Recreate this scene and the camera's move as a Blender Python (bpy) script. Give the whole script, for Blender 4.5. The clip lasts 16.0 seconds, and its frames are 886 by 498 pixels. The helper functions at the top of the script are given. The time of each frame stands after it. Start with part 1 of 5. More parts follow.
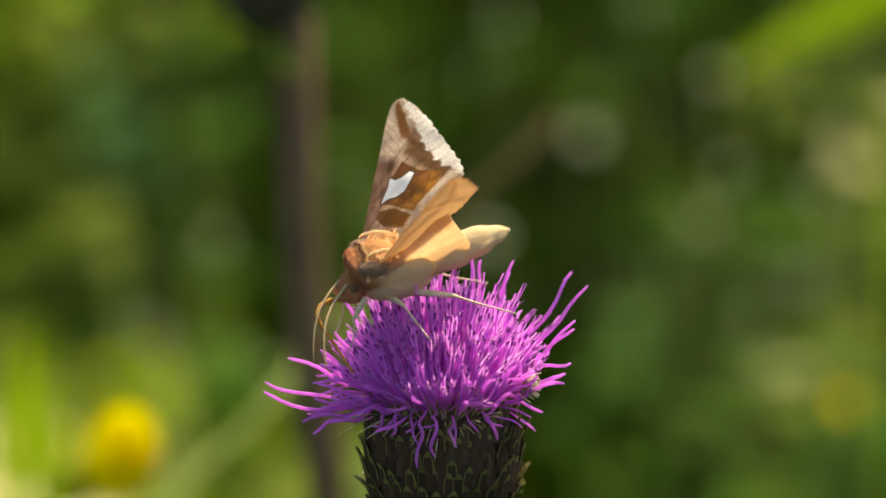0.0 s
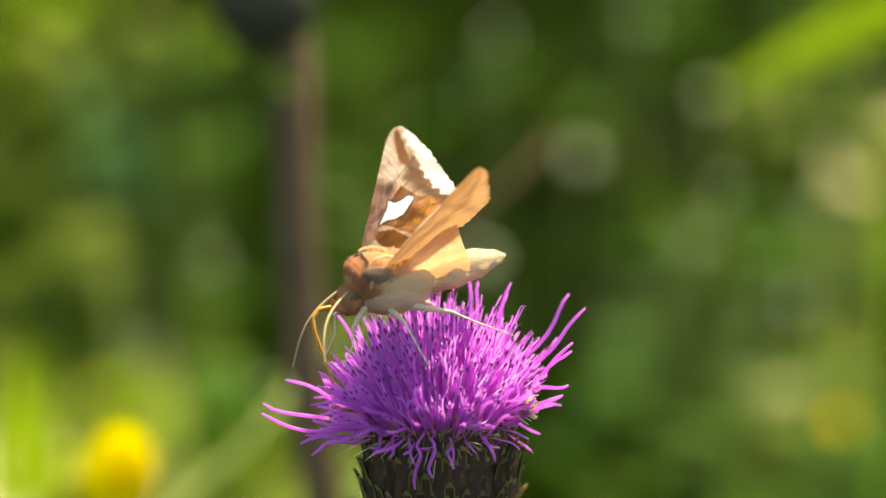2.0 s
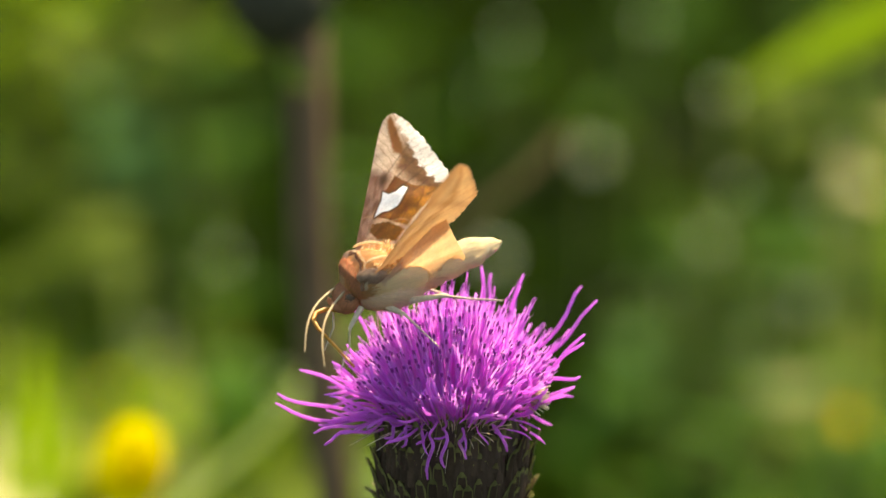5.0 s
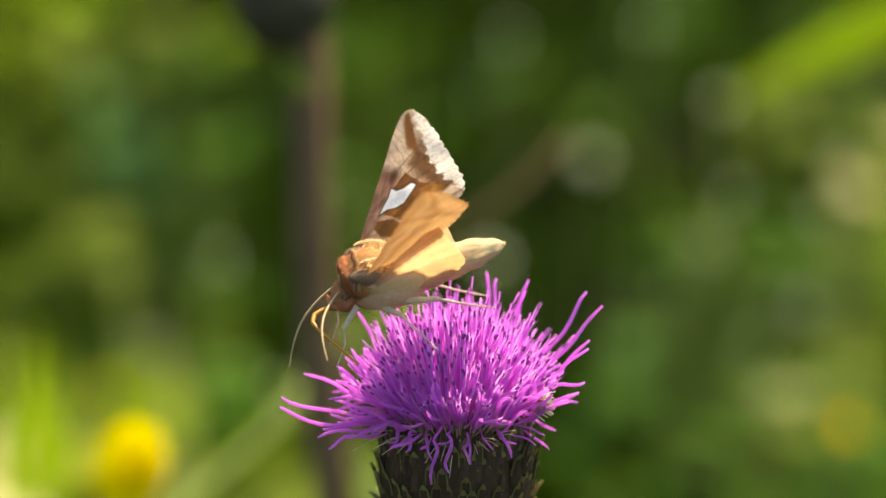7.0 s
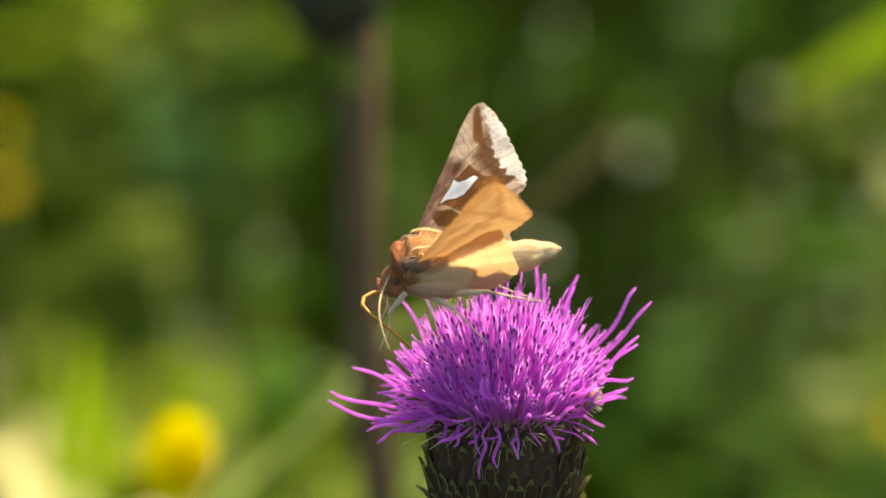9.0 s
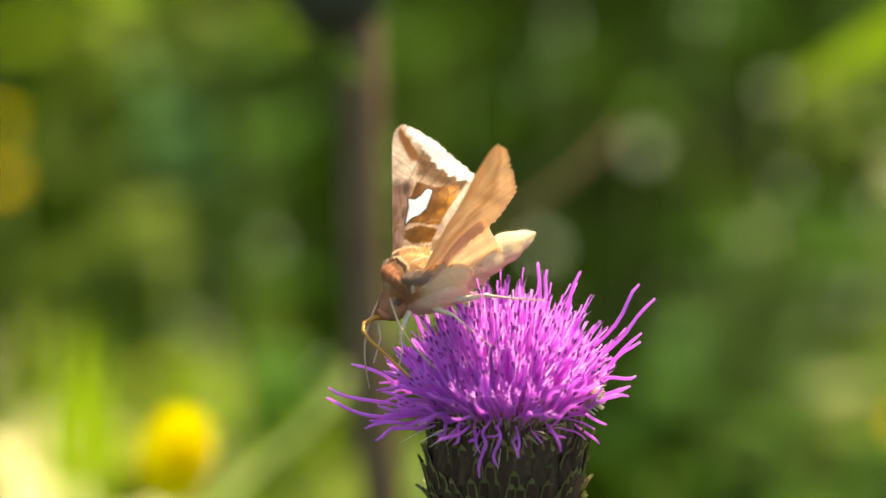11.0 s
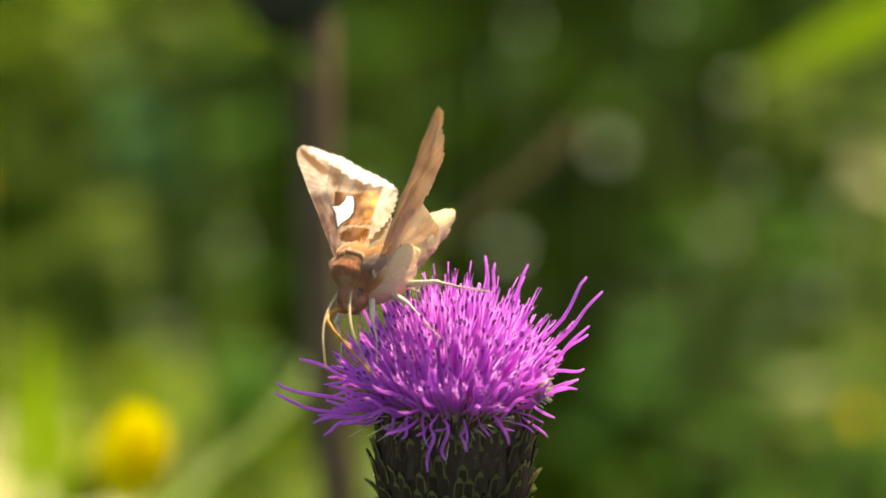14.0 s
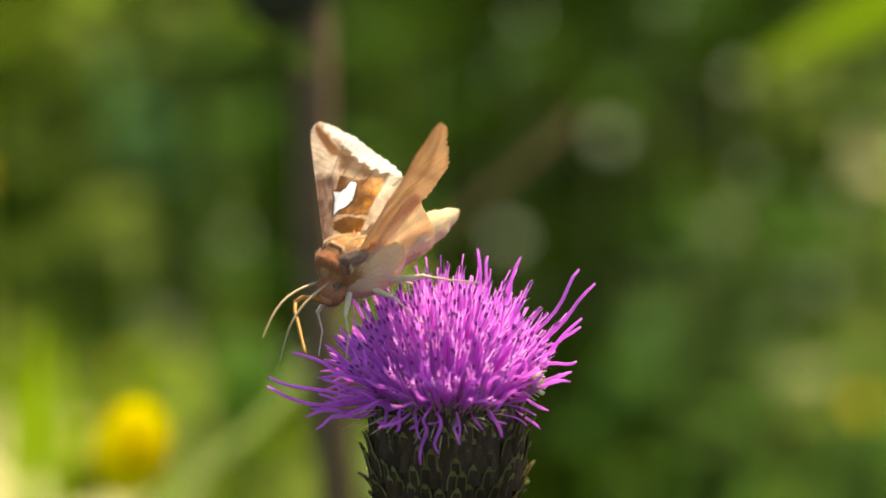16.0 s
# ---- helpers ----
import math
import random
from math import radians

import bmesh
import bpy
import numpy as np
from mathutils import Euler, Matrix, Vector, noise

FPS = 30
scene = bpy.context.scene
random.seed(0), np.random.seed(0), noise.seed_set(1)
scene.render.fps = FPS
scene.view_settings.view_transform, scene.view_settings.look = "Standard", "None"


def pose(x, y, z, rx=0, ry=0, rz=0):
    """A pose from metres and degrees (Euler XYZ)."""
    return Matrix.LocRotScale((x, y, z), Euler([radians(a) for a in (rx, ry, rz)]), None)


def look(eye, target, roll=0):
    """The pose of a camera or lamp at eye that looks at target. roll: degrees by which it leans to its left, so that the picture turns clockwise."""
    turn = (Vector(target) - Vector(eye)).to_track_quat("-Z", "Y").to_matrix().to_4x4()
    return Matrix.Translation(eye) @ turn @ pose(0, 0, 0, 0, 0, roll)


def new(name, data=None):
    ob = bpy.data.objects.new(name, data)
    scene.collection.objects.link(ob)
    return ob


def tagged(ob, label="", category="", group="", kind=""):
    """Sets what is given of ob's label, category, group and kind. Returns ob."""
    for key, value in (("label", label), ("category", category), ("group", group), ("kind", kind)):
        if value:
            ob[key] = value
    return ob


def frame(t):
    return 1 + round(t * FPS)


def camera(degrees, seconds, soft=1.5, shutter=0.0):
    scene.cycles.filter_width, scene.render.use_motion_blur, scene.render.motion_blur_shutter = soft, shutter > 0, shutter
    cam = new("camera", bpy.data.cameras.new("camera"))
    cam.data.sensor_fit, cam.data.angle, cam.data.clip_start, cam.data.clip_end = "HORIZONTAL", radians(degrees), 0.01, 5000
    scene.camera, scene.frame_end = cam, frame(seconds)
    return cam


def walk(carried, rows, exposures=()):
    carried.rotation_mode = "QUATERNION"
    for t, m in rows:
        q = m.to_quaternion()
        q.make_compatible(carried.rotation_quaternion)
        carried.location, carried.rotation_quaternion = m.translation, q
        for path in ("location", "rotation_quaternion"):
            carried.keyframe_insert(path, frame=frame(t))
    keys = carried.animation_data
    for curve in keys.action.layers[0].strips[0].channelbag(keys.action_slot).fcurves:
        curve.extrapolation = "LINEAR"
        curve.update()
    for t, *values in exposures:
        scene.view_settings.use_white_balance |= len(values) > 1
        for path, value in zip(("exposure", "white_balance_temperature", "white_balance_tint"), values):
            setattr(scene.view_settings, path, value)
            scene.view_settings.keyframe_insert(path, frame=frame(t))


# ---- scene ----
cam = camera(14.0, 16.0, soft=1.5)
cam.data.dof.use_dof = True
cam.data.dof.focus_distance = 0.503
cam.data.dof.aperture_fstop = 10.0
walk(cam, [
    (0, pose(0.00020, -0.48621, 0.75297, 75.00, -0.01, 0.03)),
    (0.5, pose(-0.00160, -0.48653, 0.75317, 75.16, -0.30, 0.24)),
    (1, pose(-0.00046, -0.48675, 0.75242, 75.16, -0.36, 0.11)),
    (1.5, pose(-0.00182, -0.48736, 0.75314, 75.29, -0.37, 0.11)),
    (2, pose(-0.00044, -0.48720, 0.75399, 75.27, -0.08, -0.06)),
    (2.5, pose(-0.00179, -0.48866, 0.75431, 75.25, -0.14, 0.20)),
    (3, pose(-0.00079, -0.48735, 0.75294, 75.32, -0.24, 0.19)),
    (3.5, pose(0.00000, -0.49015, 0.75251, 75.34, -0.22, 0.12)),
    (4, pose(-0.00171, -0.49098, 0.75282, 75.25, -0.23, 0.16)),
    (6.5, pose(0.00086, -0.49100, 0.75396, 75.37, -0.52, 0.06)),
    (7, pose(-0.00248, -0.49044, 0.75374, 75.33, -0.72, 0.18)),
    (7.5, pose(-0.00786, -0.49053, 0.75263, 75.33, -1.47, 1.03)),
    (8, pose(-0.00716, -0.49096, 0.75316, 75.53, -1.34, 0.77)),
    (8.5, pose(-0.00320, -0.49003, 0.75286, 75.40, -1.29, 0.79)),
    (9, pose(-0.00294, -0.49067, 0.75420, 75.19, -0.91, 0.99)),
    (11.5, pose(-0.00202, -0.48243, 0.75195, 75.09, -1.13, 1.13)),
    (12, pose(-0.00063, -0.48392, 0.75204, 75.06, -0.83, 0.86)),
    (12.5, pose(0.00038, -0.48126, 0.75248, 75.06, -0.68, 0.76)),
    (13, pose(-0.00066, -0.48289, 0.75219, 75.10, -0.83, 0.99)),
    (13.5, pose(0.00011, -0.48253, 0.75158, 75.04, -0.59, 0.79)),
    (14, pose(0.00099, -0.48317, 0.75104, 75.16, -0.87, 0.59)),
    (14.5, pose(-0.00043, -0.48267, 0.75168, 75.15, -0.61, 0.63)),
    (15, pose(0.00029, -0.48406, 0.75162, 75.12, -0.63, 0.58)),
    (15.5, pose(0.00119, -0.48330, 0.75167, 75.08, -0.52, 0.52)),
    (16, pose(0.00304, -0.48290, 0.75145, 75.00, -0.56, 0.62)),
], exposures=[(0.0, 0.75, 8300, 3), (0.7, 1.12, 8300, 3), (1.5, 1.27, 8300, 3), (3.5, 1.23, 8300, 3), (6.5, 1.09, 8300, 3), (8.0, 1.05, 8300, 3), (8.5, 0.97, 8300, 3), (9.0, 0.98, 8300, 3), (11.5, 1.37, 8300, 3), (12.5, 1.24, 8300, 3), (13.5, 0.97, 8300, 3), (15.0, 1.02, 8300, 3), (16.0, 0.95, 8300, 3)])

# ---- light ----
SUN = Vector((0.28, 0.41, 0.87)).normalized()
world = bpy.data.worlds.new("meadow_sky")
scene.world = world
world.use_nodes = True
wn = world.node_tree
sky = wn.nodes.new("ShaderNodeTexSky")
sky.sky_type, sky.sun_disc = "NISHITA", False
sky.sun_elevation = math.asin(SUN.z)
sky.sun_rotation = math.atan2(SUN.x, SUN.y)
wn.links.new(sky.outputs[0], wn.nodes["Background"].inputs[0])
wn.nodes["Background"].inputs[1].default_value = 0.15
sun = new("sun", bpy.data.lights.new("sun", "SUN"))
sun.data.energy, sun.data.angle, sun.data.color = 5.0, radians(0.5), (1.0, 0.93, 0.80)
sun.matrix_world = look(SUN * 10, (0, 0, 0))


# ---- materials ----
def material(name, color, rough=0.6, vary=0.25, scale=900.0, bump=0.3, trans=0.0, trans_color=None,
             metal=0.0, attr="", spec=0.4, island=0.0, random=0.0, hue=0.0, sheen=0.0, bump_size=0.0001, trans_tint=None):
    """Principled surface with two scales of noise in its colour, fine relief and, for thin things, light let through."""
    m = bpy.data.materials.new(name)
    m.use_nodes = True
    n, k = m.node_tree.nodes, m.node_tree.links
    n.clear()
    out = n.new("ShaderNodeOutputMaterial")
    p = n.new("ShaderNodeBsdfPrincipled")
    p.inputs["Roughness"].default_value = rough
    p.inputs["Metallic"].default_value = metal
    p.inputs["Specular IOR Level"].default_value = spec
    p.inputs["Sheen Weight"].default_value = sheen
    co = n.new("ShaderNodeTexCoord")
    fine, broad = n.new("ShaderNodeTexNoise"), n.new("ShaderNodeTexNoise")
    for tex, s in ((fine, scale), (broad, scale / 7)):
        tex.inputs["Scale"].default_value = s
        tex.inputs["Detail"].default_value = 3
        k.new(co.outputs["Object"], tex.inputs["Vector"])
    add = n.new("ShaderNodeMath")
    add.operation = "ADD"
    k.new(fine.outputs["Fac"], add.inputs[0])
    k.new(broad.outputs["Fac"], add.inputs[1])
    span = n.new("ShaderNodeMapRange")
    span.inputs["From Min"].default_value, span.inputs["From Max"].default_value = 0.6, 1.4
    span.inputs["To Min"].default_value, span.inputs["To Max"].default_value = 1 - vary, 1 + vary
    k.new(add.outputs[0], span.inputs["Value"])
    if attr:
        src = n.new("ShaderNodeAttribute")
        src.attribute_name = attr
        colour = src.outputs["Color"]
    else:
        src = n.new("ShaderNodeRGB")
        src.outputs[0].default_value = (*color, 1)
        colour = src.outputs[0]
    value = span.outputs[0]
    for weight, node_type, socket in ((island, "ShaderNodeNewGeometry", "Random Per Island"), (random, "ShaderNodeObjectInfo", "Random")):
        if weight:
            r = n.new(node_type)
            mr = n.new("ShaderNodeMapRange")
            mr.inputs["To Min"].default_value, mr.inputs["To Max"].default_value = 1 - weight, 1 + weight
            k.new(r.outputs[socket], mr.inputs["Value"])
            mul = n.new("ShaderNodeMath")
            mul.operation = "MULTIPLY"
            k.new(value, mul.inputs[0])
            k.new(mr.outputs[0], mul.inputs[1])
            value = mul.outputs[0]
            if hue:
                hs = n.new("ShaderNodeHueSaturation")
                hm = n.new("ShaderNodeMapRange")
                hm.inputs["To Min"].default_value, hm.inputs["To Max"].default_value = 0.5 - hue, 0.5 + hue
                k.new(r.outputs[socket], hm.inputs["Value"])
                k.new(hm.outputs[0], hs.inputs["Hue"])
                k.new(colour, hs.inputs["Color"])
                colour = hs.outputs[0]
    vm = n.new("ShaderNodeVectorMath")
    vm.operation = "SCALE"
    k.new(colour, vm.inputs[0])
    k.new(value, vm.inputs["Scale"])
    k.new(vm.outputs[0], p.inputs["Base Color"])
    if attr:
        k.new(src.outputs["Alpha"], p.inputs["Metallic"])
        rr = n.new("ShaderNodeMapRange")
        rr.inputs["To Min"].default_value, rr.inputs["To Max"].default_value = rough, 0.34
        k.new(src.outputs["Alpha"], rr.inputs["Value"])
        k.new(rr.outputs[0], p.inputs["Roughness"])
    if bump:
        b = n.new("ShaderNodeBump")
        b.inputs["Strength"].default_value, b.inputs["Distance"].default_value = bump, bump_size
        k.new(fine.outputs["Fac"], b.inputs["Height"])
        k.new(b.outputs[0], p.inputs["Normal"])
    surface = p.outputs[0]
    if trans:
        t = n.new("ShaderNodeBsdfTranslucent")
        mix = n.new("ShaderNodeMixShader")
        mix.inputs[0].default_value = trans
        if trans_color:
            t.inputs["Color"].default_value = (*trans_color, 1)
        elif trans_tint:
            tint = n.new("ShaderNodeVectorMath")
            tint.operation = "MULTIPLY"
            tint.inputs[1].default_value = trans_tint
            k.new(vm.outputs[0], tint.inputs[0])
            k.new(tint.outputs[0], t.inputs["Color"])
        else:
            k.new(vm.outputs[0], t.inputs["Color"])
        k.new(p.outputs[0], mix.inputs[1])
        k.new(t.outputs[0], mix.inputs[2])
        surface = mix.outputs[0]
    k.new(surface, out.inputs[0])
    return m


FLORET = material("floret", (0.86, 0.28, 0.88), 0.42, 0.16, 1500, 0.25, 0.64, (0.98, 0.41, 0.99), random=0.2, hue=0.015, spec=0.35, sheen=0.1)
FLORET_ANTHER = material("floret_anther", (0.74, 0.28, 0.76), 0.5, 0.2, 2000, 0.2, 0.5, (0.9, 0.35, 0.92))
FLORET_DARK = material("floret_dark", (0.34, 0.04, 0.34), 0.5, 0.3, 2500, 0.2)
FLORET_INNER = material("floret_inner", (0.88, 0.38, 0.92), 0.5, 0.22, 1500, 0.2, 0.65, (0.99, 0.47, 0.99), island=0.25)
BRACT = material("bract", (0.070, 0.042, 0.026), 0.55, 0.4, 1400, 0.6, random=0.35, spec=0.15)
BRACT_EDGE = material("bract_edge", (0.20, 0.18, 0.065), 0.6, 0.35, 1400, 0.5, 0.2, (0.34, 0.36, 0.09), random=0.45, spec=0.15)
PAPPUS = material("pappus", (0.85, 0.74, 0.52), 0.5, 0.2, 1500, 0.1, 0.3)
STEM = material("thistle_stem", (0.16, 0.19, 0.07), 0.65, 0.3, 500, 0.4)
STEM_REAR = material("rear_stem", (0.17, 0.105, 0.055), 0.8, 0.3, 300, 0.4, spec=0.1)
BUD = material("bud", (0.05, 0.045, 0.022), 0.65, 0.3, 600, 0.4, random=0.3)
SCALES_TOP = material("wing_scales_top", (1, 1, 1), 0.50, 0.16, 2600, 0.45, 0.28, (1.0, 0.70, 0.40), attr="scales", spec=0.17)
SCALES_UNDER = material("wing_scales_under", (1, 1, 1), 0.75, 0.12, 2600, 0.25, 0.78, attr="scales", spec=0.2, trans_tint=(1.08, 0.97, 0.85))
SCALES_HIND = material("wing_scales_hind", (1, 1, 1), 0.75, 0.12, 2600, 0.25, 0.75, attr="scales", spec=0.2, trans_tint=(1.05, 0.98, 0.90))
FUR_ORANGE = material("fur_orange", (0.70, 0.42, 0.21), 0.85, 0.25, 1800, 0.3, 0.4, (0.98, 0.64, 0.32), island=0.28, spec=0.1)
FUR_CREAM = material("fur_cream", (0.95, 0.73, 0.53), 0.85, 0.15, 1800, 0.3, 0.45, (1.0, 0.8, 0.58), island=0.14, spec=0.1)
# light put into the colour: brighter than the breast fur, against the wings' shade
FUR_FLANK = material("fur_flank", (0.97, 0.78, 0.52), 0.85, 0.12, 1800, 0.3, 0.5, (1.0, 0.84, 0.54), island=0.1, spec=0.1)
FUR_ABDOMEN = material("fur_abdomen", (0.92, 0.78, 0.54), 0.85, 0.10, 1500, 0.3, 0.45, (1.0, 0.85, 0.58), island=0.08, spec=0.1)
FUR_HEAD = material("fur_head", (0.62, 0.31, 0.17), 0.85, 0.25, 1800, 0.3, 0.4, (0.9, 0.5, 0.3), island=0.25, spec=0.1)
FUR_MAUVE = material("fur_mauve", (0.46, 0.30, 0.21), 0.8, 0.3, 1800, 0.3, 0.3, (0.75, 0.55, 0.42), island=0.3, spec=0.15)
FUR_DARK = material("fur_dark", (0.34, 0.18, 0.11), 0.85, 0.3, 1800, 0.3, island=0.3, spec=0.1)
EYE = material("eye", (0.15, 0.085, 0.055), 0.45, 0.4, 4000, 0.1, spec=0.3)
ANTENNA = material("antenna", (0.48, 0.33, 0.17), 0.5, 0.2, 2500, 0.3)
PROBOSCIS = material("proboscis", (0.62, 0.28, 0.04), 0.4, 0.2, 2500, 0.3, 0.2, (0.8, 0.4, 0.05))
LEG = material("leg", (0.74, 0.58, 0.40), 0.6, 0.3, 2200, 0.4)
# shade inside the sward is put into this near-black green
GRASS_SHADED = material("grass", (0.0165, 0.034, 0.002), 0.8, 0.3, 60, 0.2, 0.35, (0.0365, 0.074, 0.003), island=0.7, hue=0.02, spec=0.03)
# lit copy of the grass: sunlight put into a bright colour
GRASS_LIT = material("grass_lit", (0.27, 0.39, 0.018), 0.7, 0.25, 60, 0.2, 0.4, (0.41, 0.59, 0.018), island=0.3, spec=0.06)
# leaf green darkened almost to black in place of shade between stems
HERB_SHADED = material("herb_leaf_shaded", (0.0105, 0.018, 0.003), 0.8, 0.35, 80, 0.3, 0.3, (0.024, 0.041, 0.004), island=0.7, hue=0.02, spec=0.03)
HERB_BLUE = material("herb_leaf_grey", (0.050, 0.120, 0.035), 0.6, 0.3, 80, 0.3, 0.3, (0.06, 0.17, 0.04), island=0.3, spec=0.04)
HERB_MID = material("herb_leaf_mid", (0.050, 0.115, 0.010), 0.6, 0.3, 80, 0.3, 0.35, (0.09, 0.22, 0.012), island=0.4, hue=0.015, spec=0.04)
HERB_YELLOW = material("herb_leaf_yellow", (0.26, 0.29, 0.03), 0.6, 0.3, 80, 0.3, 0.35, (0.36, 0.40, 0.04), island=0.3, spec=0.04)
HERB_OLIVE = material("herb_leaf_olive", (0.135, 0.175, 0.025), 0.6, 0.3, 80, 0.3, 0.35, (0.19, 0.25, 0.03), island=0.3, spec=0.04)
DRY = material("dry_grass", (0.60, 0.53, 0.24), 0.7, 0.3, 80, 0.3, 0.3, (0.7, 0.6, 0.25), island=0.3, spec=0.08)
DRY_STALK = material("dry_stalk", (0.12, 0.085, 0.035), 0.8, 0.3, 150, 0.3, spec=0.1)
GREEN_STALK = material("green_stalk", (0.26, 0.32, 0.07), 0.7, 0.25, 150, 0.3, 0.2, (0.32, 0.40, 0.07), spec=0.1)
GREEN_STALK_PALE = material("pale_green_stalk", (0.42, 0.50, 0.13), 0.7, 0.25, 150, 0.3, 0.25, (0.46, 0.56, 0.12), spec=0.1)
PETAL = material("petal_yellow", (0.97, 0.76, 0.012), 0.6, 0.15, 200, 0.1, 0.62, (1.0, 0.84, 0.012), random=0.2, hue=0.018, spec=0.1)
PALE = material("glint_pale", (0.80, 0.82, 0.62), 0.4, 0.1, 300, 0.2, 0.3)
GROUND = material("meadow_soil", (0.018, 0.024, 0.008), 0.9, 0.5, 12, 0.6, bump_size=0.01)
FAR_HEDGE = material("hedge", (0.04, 0.075, 0.015), 0.7, 0.4, 3, 0.4, island=0.4)


# ---- builders ----
MM = 0.001


def mesh_of(name, verts, faces, mats, index=None, smooth=True, scale=1.0):
    me = bpy.data.meshes.new(name)
    me.from_pydata([tuple(c * scale for c in v) for v in verts], [], faces)
    for m in mats:
        me.materials.append(m)
    if index is not None:
        me.polygons.foreach_set("material_index", index)
    me.polygons.foreach_set("use_smooth", [smooth] * len(faces))
    me.update()
    return me


def part(name, me, parent, label="", m=None):
    ob = new(name, me)
    ob.parent = parent
    if m is not None:
        ob.matrix_basis = m
    if label:
        tagged(ob, label)
    return ob


class Build:
    """Gathers the faces of one mesh."""

    def __init__(self):
        self.v, self.f, self.i = [], [], []

    def tube(self, path, radii, sides=6, mat=0, caps=True, squash=1.0):
        path = [Vector(p) for p in path]
        start, prev = len(self.v), None
        for j, p in enumerate(path):
            d = (path[min(j + 1, len(path) - 1)] - path[max(j - 1, 0)]).normalized()
            if prev is None:
                a = d.orthogonal().normalized()
            else:
                a = (prev - d * prev.dot(d)).normalized()
            prev = a
            b = d.cross(a)
            for s in range(sides):
                w = 2 * math.pi * s / sides
                self.v.append(p + (a * math.cos(w) + b * math.sin(w) * squash) * radii[j])
        for j in range(len(path) - 1):
            for s in range(sides):
                q = start + j * sides
                self.f.append((q + s, q + (s + 1) % sides, q + sides + (s + 1) % sides, q + sides + s))
                self.i.append(mat[j] if isinstance(mat, (list, tuple)) else mat)
        if caps:
            last = start + (len(path) - 1) * sides
            self.f.append(tuple(start + s for s in reversed(range(sides))))
            self.f.append(tuple(last + s for s in range(sides)))
            e = mat if not isinstance(mat, (list, tuple)) else mat[-1]
            self.i += [e, e]
        return self

    def ribbon(self, path, widths, up, mat=0, fold=0.25):
        """A folded blade: two strips that meet in a keel."""
        path, up = [Vector(p) for p in path], Vector(up)
        start = len(self.v)
        for j, p in enumerate(path):
            d = (path[min(j + 1, len(path) - 1)] - path[max(j - 1, 0)]).normalized()
            side = d.cross(up)
            side = side.normalized() if side.length > 1e-6 else d.orthogonal().normalized()
            nrm = side.cross(d)
            w = widths[j] / 2
            self.v += [p - side * w + nrm * w * fold, p, p + side * w + nrm * w * fold]
        for j in range(len(path) - 1):
            q = start + 3 * j
            self.f += [(q, q + 1, q + 4, q + 3), (q + 1, q + 2, q + 5, q + 4)]
            self.i += [mat, mat]
        return self

    def blob(self, centre, axes, rings=8, sides=12, mat=0, shape=None):
        """A rounded body along its local x; axes are three vectors."""
        c = Vector(centre)
        ax, ay, az = (Vector(a) for a in axes)
        start = len(self.v)
        for j in range(rings + 1):
            w = math.pi * j / rings
            for s in range(sides):
                u = 2 * math.pi * s / sides
                k = shape(j / rings, u) if shape else 1.0
                self.v.append(c + ax * -math.cos(w) + (ay * math.cos(u) + az * math.sin(u)) * max(math.sin(w), 0.02) * k)
        for j in range(rings):
            for s in range(sides):
                q = start + j * sides
                self.f.append((q + s, q + (s + 1) % sides, q + sides + (s + 1) % sides, q + sides + s))
                self.i.append(mat)
        return self

    def hair(self, p, d, length, width, side, mat=0):
        """A flat pointed scale of fur."""
        p, d = Vector(p), Vector(d)
        s = d.cross(Vector(side))
        s = (s.normalized() if s.length > 1e-6 else d.orthogonal().normalized()) * width / 2
        q = len(self.v)
        mid = p + d * length * 0.6
        self.v += [p - s, p + s, mid + s * 0.8, p + d * length, mid - s * 0.8]
        self.f.append((q, q + 1, q + 2, q + 3, q + 4))
        self.i.append(mat)
        return self

    def mesh(self, name, mats, scale=1.0, smooth=True):
        return mesh_of(name, self.v, self.f, mats, self.i, smooth, scale)


def bezier(a, b, c, n):
    a, b, c = Vector(a), Vector(b), Vector(c)
    return [a * (1 - s) ** 2 + b * 2 * s * (1 - s) + c * s * s for s in (j / n for j in range(n + 1))]


rng = random.Random(7)

# ---- ground and meadow ----
b = Build()
NG = 60
for j in range(NG + 1):
    for i in range(NG + 1):
        x = math.copysign(abs(i / NG * 2 - 1) ** 3, i - NG / 2) * 400
        y = math.copysign(abs(j / NG * 2 - 1) ** 3, j - NG / 2) * 400
        b.v.append((x, y, 0.03 * noise.noise((x * 0.8, y * 0.8, 0)) - 0.012))
for j in range(NG):
    for i in range(NG):
        q = j * (NG + 1) + i
        b.f.append((q, q + 1, q + NG + 2, q + NG + 1))
        b.i.append(0)
tagged(new("ground", b.mesh("ground", [GROUND])), "dark green meadow soil under dense grass and herbs", "ground", kind="structure")


def blade_path(x, y, h, lean, az, n=4):
    """A stalk that rises from the ground and bends over."""
    dx, dy = math.cos(az) * lean, math.sin(az) * lean
    return [(x + dx * s * s, y + dy * s * s, h * (s - 0.18 * lean / max(h, 0.01) * s ** 3)) for s in (j / n for j in range(n + 1))]


